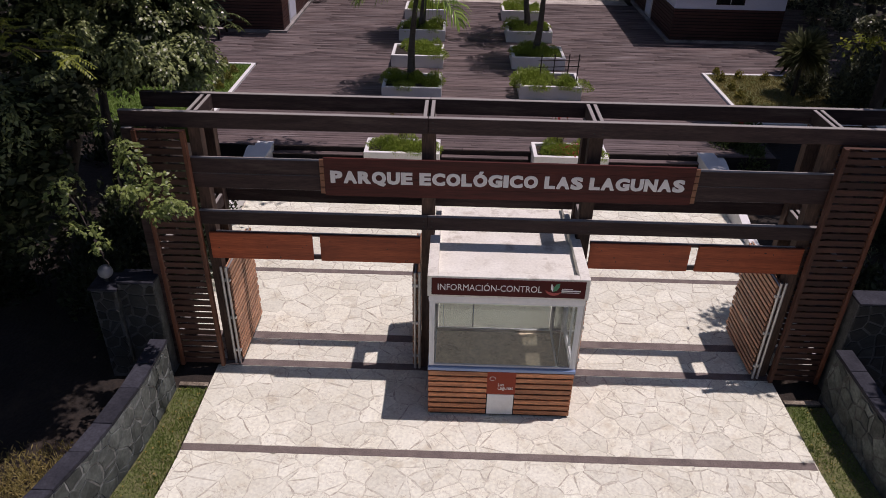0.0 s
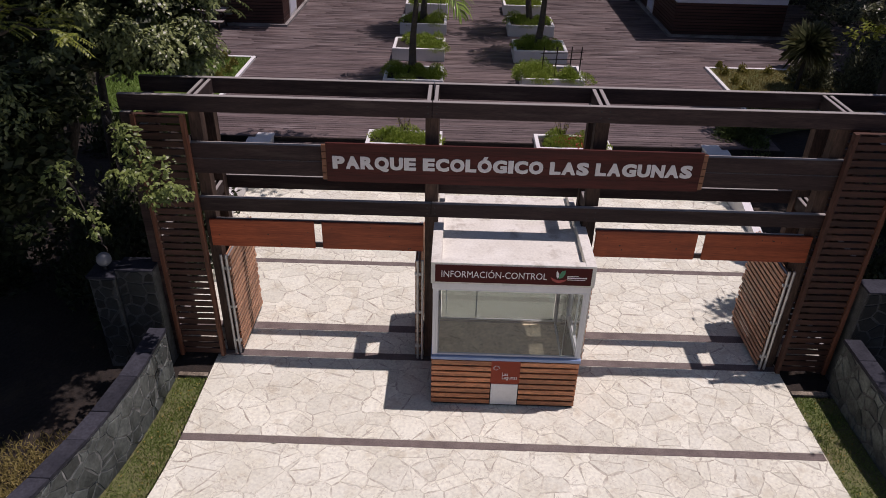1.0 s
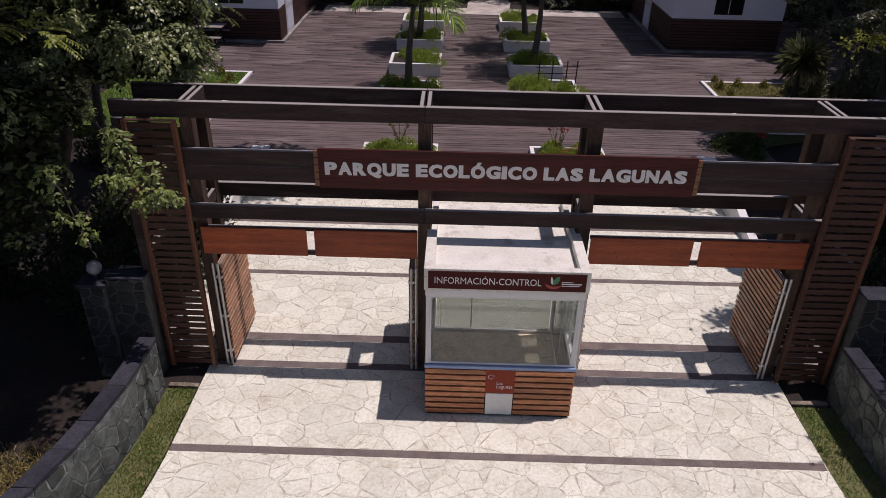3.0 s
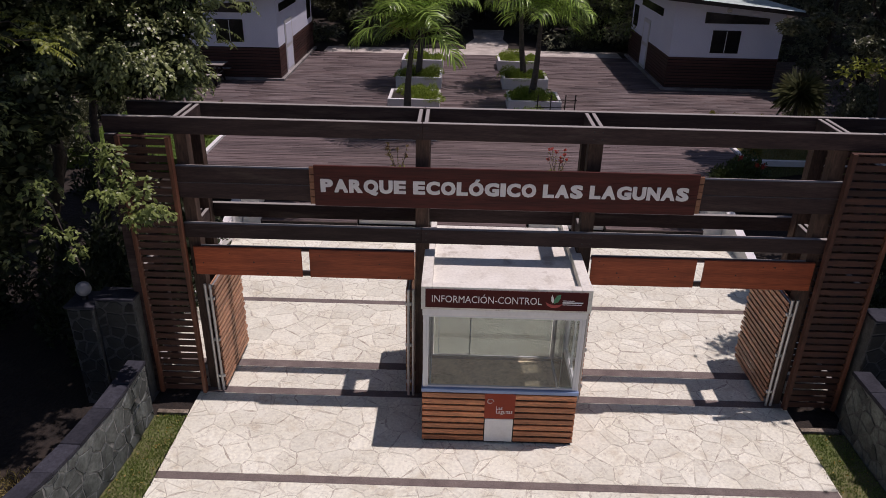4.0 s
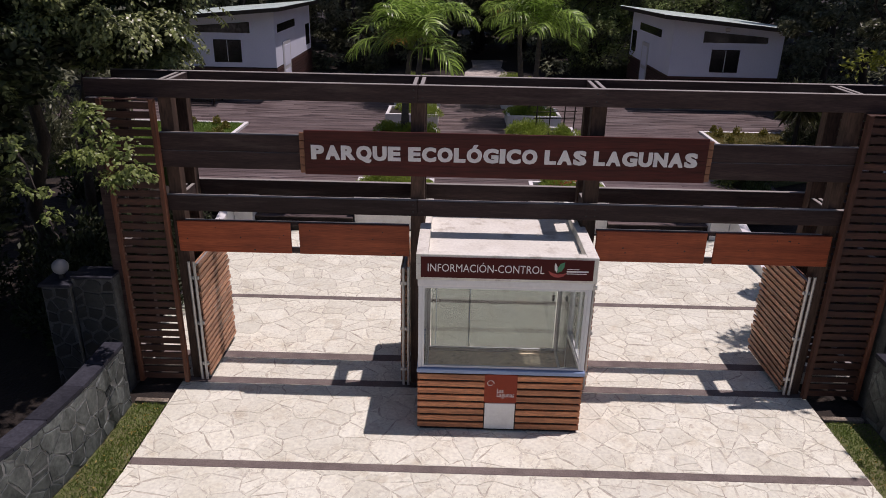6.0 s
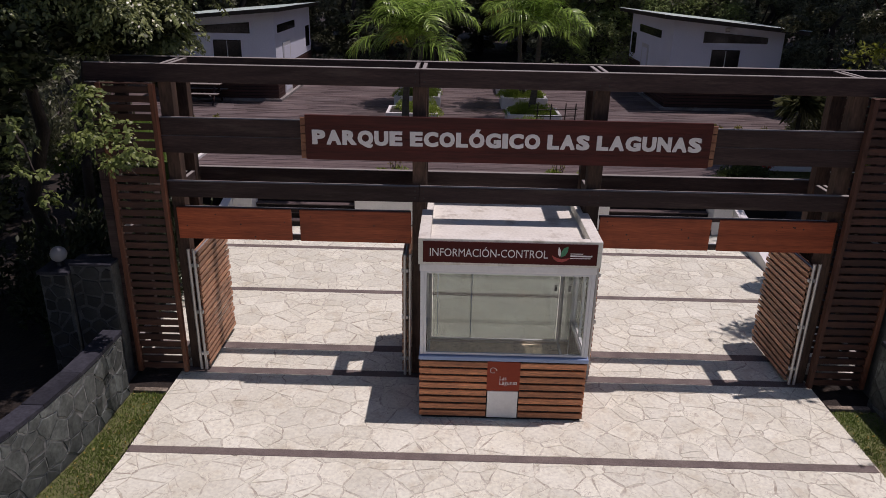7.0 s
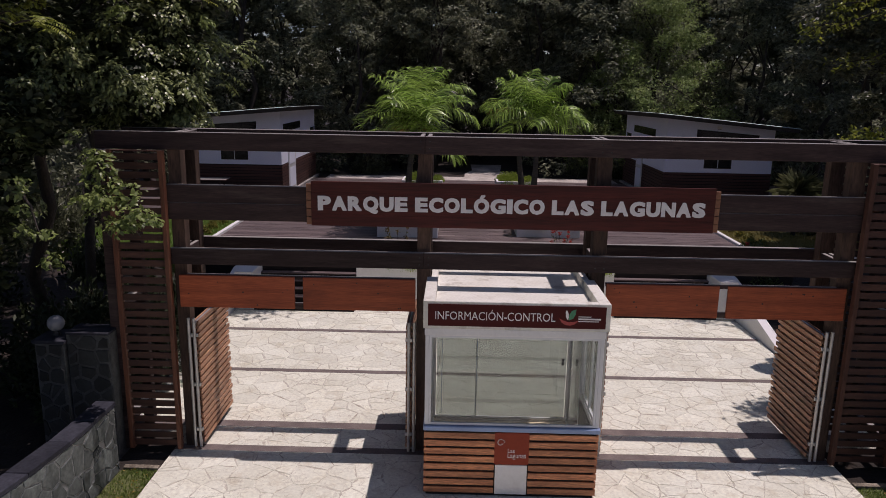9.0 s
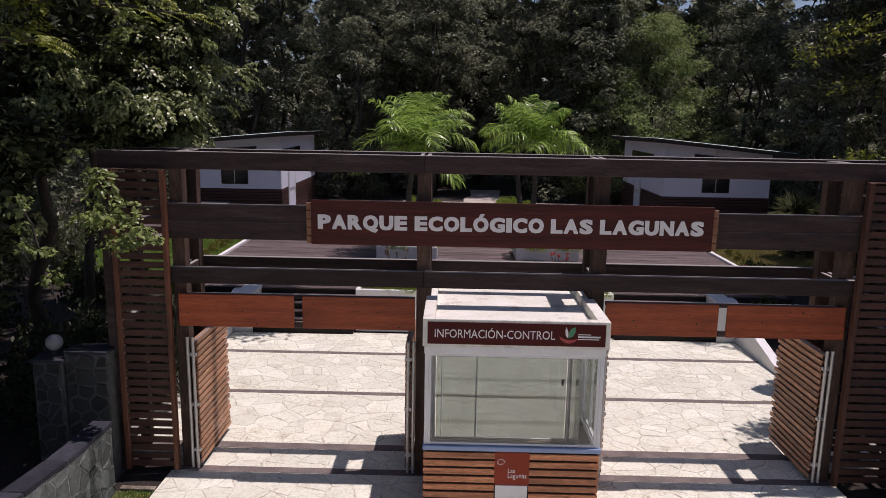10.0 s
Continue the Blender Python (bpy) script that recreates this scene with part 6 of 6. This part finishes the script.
palm((1.88, 15.3, DECK + 0.35), 2.7, 7, 17, 2.35, dry=0, lean=(0.25, 0.1))
palm((1.88, 18.5, DECK + 0.35), 2.9, 9, 15, 2.3, dry=1, lean=(-0.25, 0.1))


def rosette(base, seed, n=60, reach=1.1, stem=0.5, label="spiky grey-green rosette shrub"):
    r = np.random.default_rng(seed)
    t = thing("spiky_shrub", label, "shrub", group="spiky shrubs")
    az, el = r.uniform(0, 2 * math.pi, n * 6), r.uniform(-0.25, 1.5, n * 6)
    d = np.stack([np.cos(az) * np.cos(el), np.sin(az) * np.cos(el), np.sin(el)], 1)
    L = reach * r.uniform(0.5, 1.0, n * 6)
    c = np.array(base) + [0, 0, stem] + d * L[:, None] * 0.5
    v, f = leaf_arrays(c, d, L, np.full(n * 6, 0.022), r, droop=1.3, wild=0.5)
    raw_part("foliage", v, f, M["spike"], t)
    part("stem", rods(((base[0], base[1], base[2]), (base[0], base[1], base[2] + stem + 0.05), 0.07, 0.05)), M["bark"], t)


rosette((9.75, 12.4, DECK), 41, n=80, reach=0.8, stem=1.35)

# ---------------------------------------------------------------- grass strips in front of the gate
for side in (-1, 1):
    r = np.random.default_rng(300 + side)
    n = 22000 if side < 0 else 13000
    y = r.uniform(-9, -0.66, n)
    edge = 4.83 * flare(y) - 0.05 * r.random(n) ** 3
    outer = np.array([abs(wall_x(v, side)) - 0.03 for v in y])
    x = side * (edge + (outer - edge) * r.random(n))
    "Thin and worn in patches, thickest along the middle."
    patch = np.sin(x * 5.1 + 1.3 * np.sin(y * 2.3)) * np.sin(y * 3.7 + 0.8 * np.sin(x * 4.0)) + 0.35 * np.sin(y * 9.1 + x * 6.0)
    inner = np.abs(np.abs(x) - edge) / np.maximum(outer - edge, 0.1)
    keep = r.random(n) < np.clip(0.85 + 0.45 * patch, 0.25, 1) * np.clip(0.25 + 5 * inner, 0, 1)
    x, y = x[keep], y[keep]
    n = len(x)
    c = np.stack([x, y, np.full(n, -0.01)], 1)
    a = np.stack([r.normal(size=n) * 0.5, r.normal(size=n) * 0.5, np.ones(n)], 1)
    v, f = leaf_arrays(c, a, r.uniform(0.05, 0.13, n), r.uniform(0.007, 0.014, n), r)
    tagged(raw_part("verge_grass", v, f, M["blade"]), "short grass on the verge beside the paving", "grass", kind="stuff")
    bm = bmesh.new()
    rows = []
    for yy in np.linspace(-0.66, -9, 30):
        rows.append((bm.verts.new((side * 4.85 * float(flare(yy)), yy, -0.012)), bm.verts.new((wall_x(yy, side), yy, 0.0))))
    for p, q in zip(rows, rows[1:]):
        bm.faces.new((p[0], p[1], q[1], q[0]))
    bmesh.ops.recalc_face_normals(bm, faces=bm.faces)
    tagged(part("verge", bm, M["turf"]), "grass verge between paving and stone wall" if side < 0 else "thin yellowing grass verge beside the stone wall", "verge", kind="structure")

"Yellowed fallen leaves on the verges and along the foot of the walls."
r = np.random.default_rng(326)
litter = []
for side, n in ((-1, 150), (1, 110)):
    for k in range(n):
        yy = r.uniform(-6.5, -0.7)
        near, far = 4.86 * float(flare(yy)), abs(wall_x(yy, side)) - 0.05
        litter.append((side * (near + (far - near) * r.random() ** 1.6), yy, 0.03 + 0.03 * r.random()))
n = len(litter)
a = np.stack([r.normal(size=n), r.normal(size=n), 0.2 * r.normal(size=n)], 1)
v, f = leaf_arrays(np.array(litter), a, r.uniform(0.02, 0.055, n), r.uniform(0.012, 0.03, n), r)
tagged(raw_part("fallen_leaves", v, f, M["palm_dry"]), "small yellowed fallen leaves on the grass verges", "leaf litter", kind="stuff")

r = np.random.default_rng(330)
n = 26000
y = r.uniform(-6.5, -1.9, n)
x = np.array([wall_x(v, -1) - 0.25 for v in y]) - r.uniform(0.05, 2.6, n) ** 1.1
keep = y < -2.0 - 0.35 * (-6.2 - x) + r.normal(size=n) * 0.25
c = np.stack([x, y, np.full(n, 0.0)], 1)[keep]
n = len(c)
a = np.stack([r.normal(size=n) * 0.6, r.normal(size=n) * 0.6, np.ones(n)], 1)
v, f = leaf_arrays(c, a, r.uniform(0.05, 0.14, n), r.uniform(0.010, 0.022, n), r)
tagged(raw_part("rough_grass", v, f, M["dry_blade"]), "rough dry grass behind the stone wall", "grass", kind="stuff")

# ---------------------------------------------------------------- deck boards and paving stones, piece by piece
BOARD = to_mesh("board", boxes((0, 1, 0, 0.127, -0.03, 0)), M["deck"])
r = np.random.default_rng(5)
count, more_v, more_f = 0, [], []
y = EDGE
row = 0
while y < 24.6:
    half = 7.49 if y < 14.49 else 15.5
    left = (7.62 if y < 14.35 else 15.5)
    x = -left
    while x < half - 0.01:
        x2 = min(half, x + r.uniform(2.2, 4.2))
        if half - x2 < 0.6:
            x2 = half
        z = DECK + r.uniform(-0.004, 0.003)
        if count < 300:
            o = new("board", BOARD)
            o.location = (x + 0.003, y, z)
            o.scale = (x2 - x - 0.006, 1, 1)
            o.parent = deck
            count += 1
        else:
            i = len(more_v)
            more_v += [(p, q, s) for s in (z - 0.03, z) for p, q in ((x + 0.003, y), (x2 - 0.003, y), (x2 - 0.003, y + 0.127), (x + 0.003, y + 0.127))]
            more_f += [(i + 4, i + 5, i + 6, i + 7), (i, i + 1, i + 5, i + 4), (i + 1, i + 2, i + 6, i + 5), (i + 2, i + 3, i + 7, i + 6), (i + 3, i, i + 4, i + 7)]
        x = x2
    y += 0.14
    row += 1
tagged(raw_part("boards", more_v, more_f, M["deck_more"], deck), kind="stuff")

count, mv, mf = 0, [], []
r = np.random.default_rng(15)
FIELDS = ((-4.82, 4.84, -14.0, -10.1, 0.30), (-4.82, 4.84, -9.95, -8.1, 0.30), (-4.82, 4.84, -7.95, -6.1, 0.30), (-4.82, 4.84, -5.95, -4.08, 0.33), (-4.82, 4.84, -3.94, -2.02, 0.30),
          (-4.82, 4.84, -1.88, -0.03, 0.30), (-4.82, 4.84, 0.13, 0.74, 0.30), (-5.93, 5.93, 0.93, 2.98, 0.31), (-5.93, 5.93, 3.12, 5.27, 0.31), (-5.93, 5.93, 5.42, 6.70, 0.31))
for x0, x1, y0, y1, size in FIELDS:
    cells = []
    for poly in crazy_cells(x0, x1, y0, y1, size * 0.85, 0.004, r, 0.62, 0.26, 0.6, True):
        if r.random() < 0.18:
            turn = r.uniform(0, math.pi)
            cut, way = poly.mean(0) + r.uniform(-0.04, 0.04, 2), np.array([math.cos(turn), math.sin(turn)])
            halves = [inset_polygon(h, 0.0016) for h in (clip_polygon(poly, cut, way), clip_polygon(poly, cut, -way)) if len(h) > 2]
            cells += [h for h in halves if len(h) > 2]
        else:
            cells.append(poly)
    for poly in cells:
        if y1 < -1.0:
            poly = poly * np.stack([flare(poly[:, 1]), np.ones(len(poly))], 1)
        top = r.uniform(-0.001, 0.002)
        v, f = slab(roughen(poly, 0.026, r, 3), -0.02, top, 0.002)
        if -3.0 < y0 < 0.1 or (y0 < -3.9 and y0 > -4.0 and poly[:, 1].mean() > -3.0):
            if count < 300:
                new("paving_stone", mesh_of("paving_stone", v, f, M["paving"])).parent = pavement
                count += 1
                continue
        i = len(mv)
        mv += v
        mf += [tuple(i + k for k in t) for t in f]
rest = new("paving_stones", mesh_of("paving_stones", mv, mf, M["paving_more"]))
rest.parent = pavement
tagged(rest, kind="stuff")
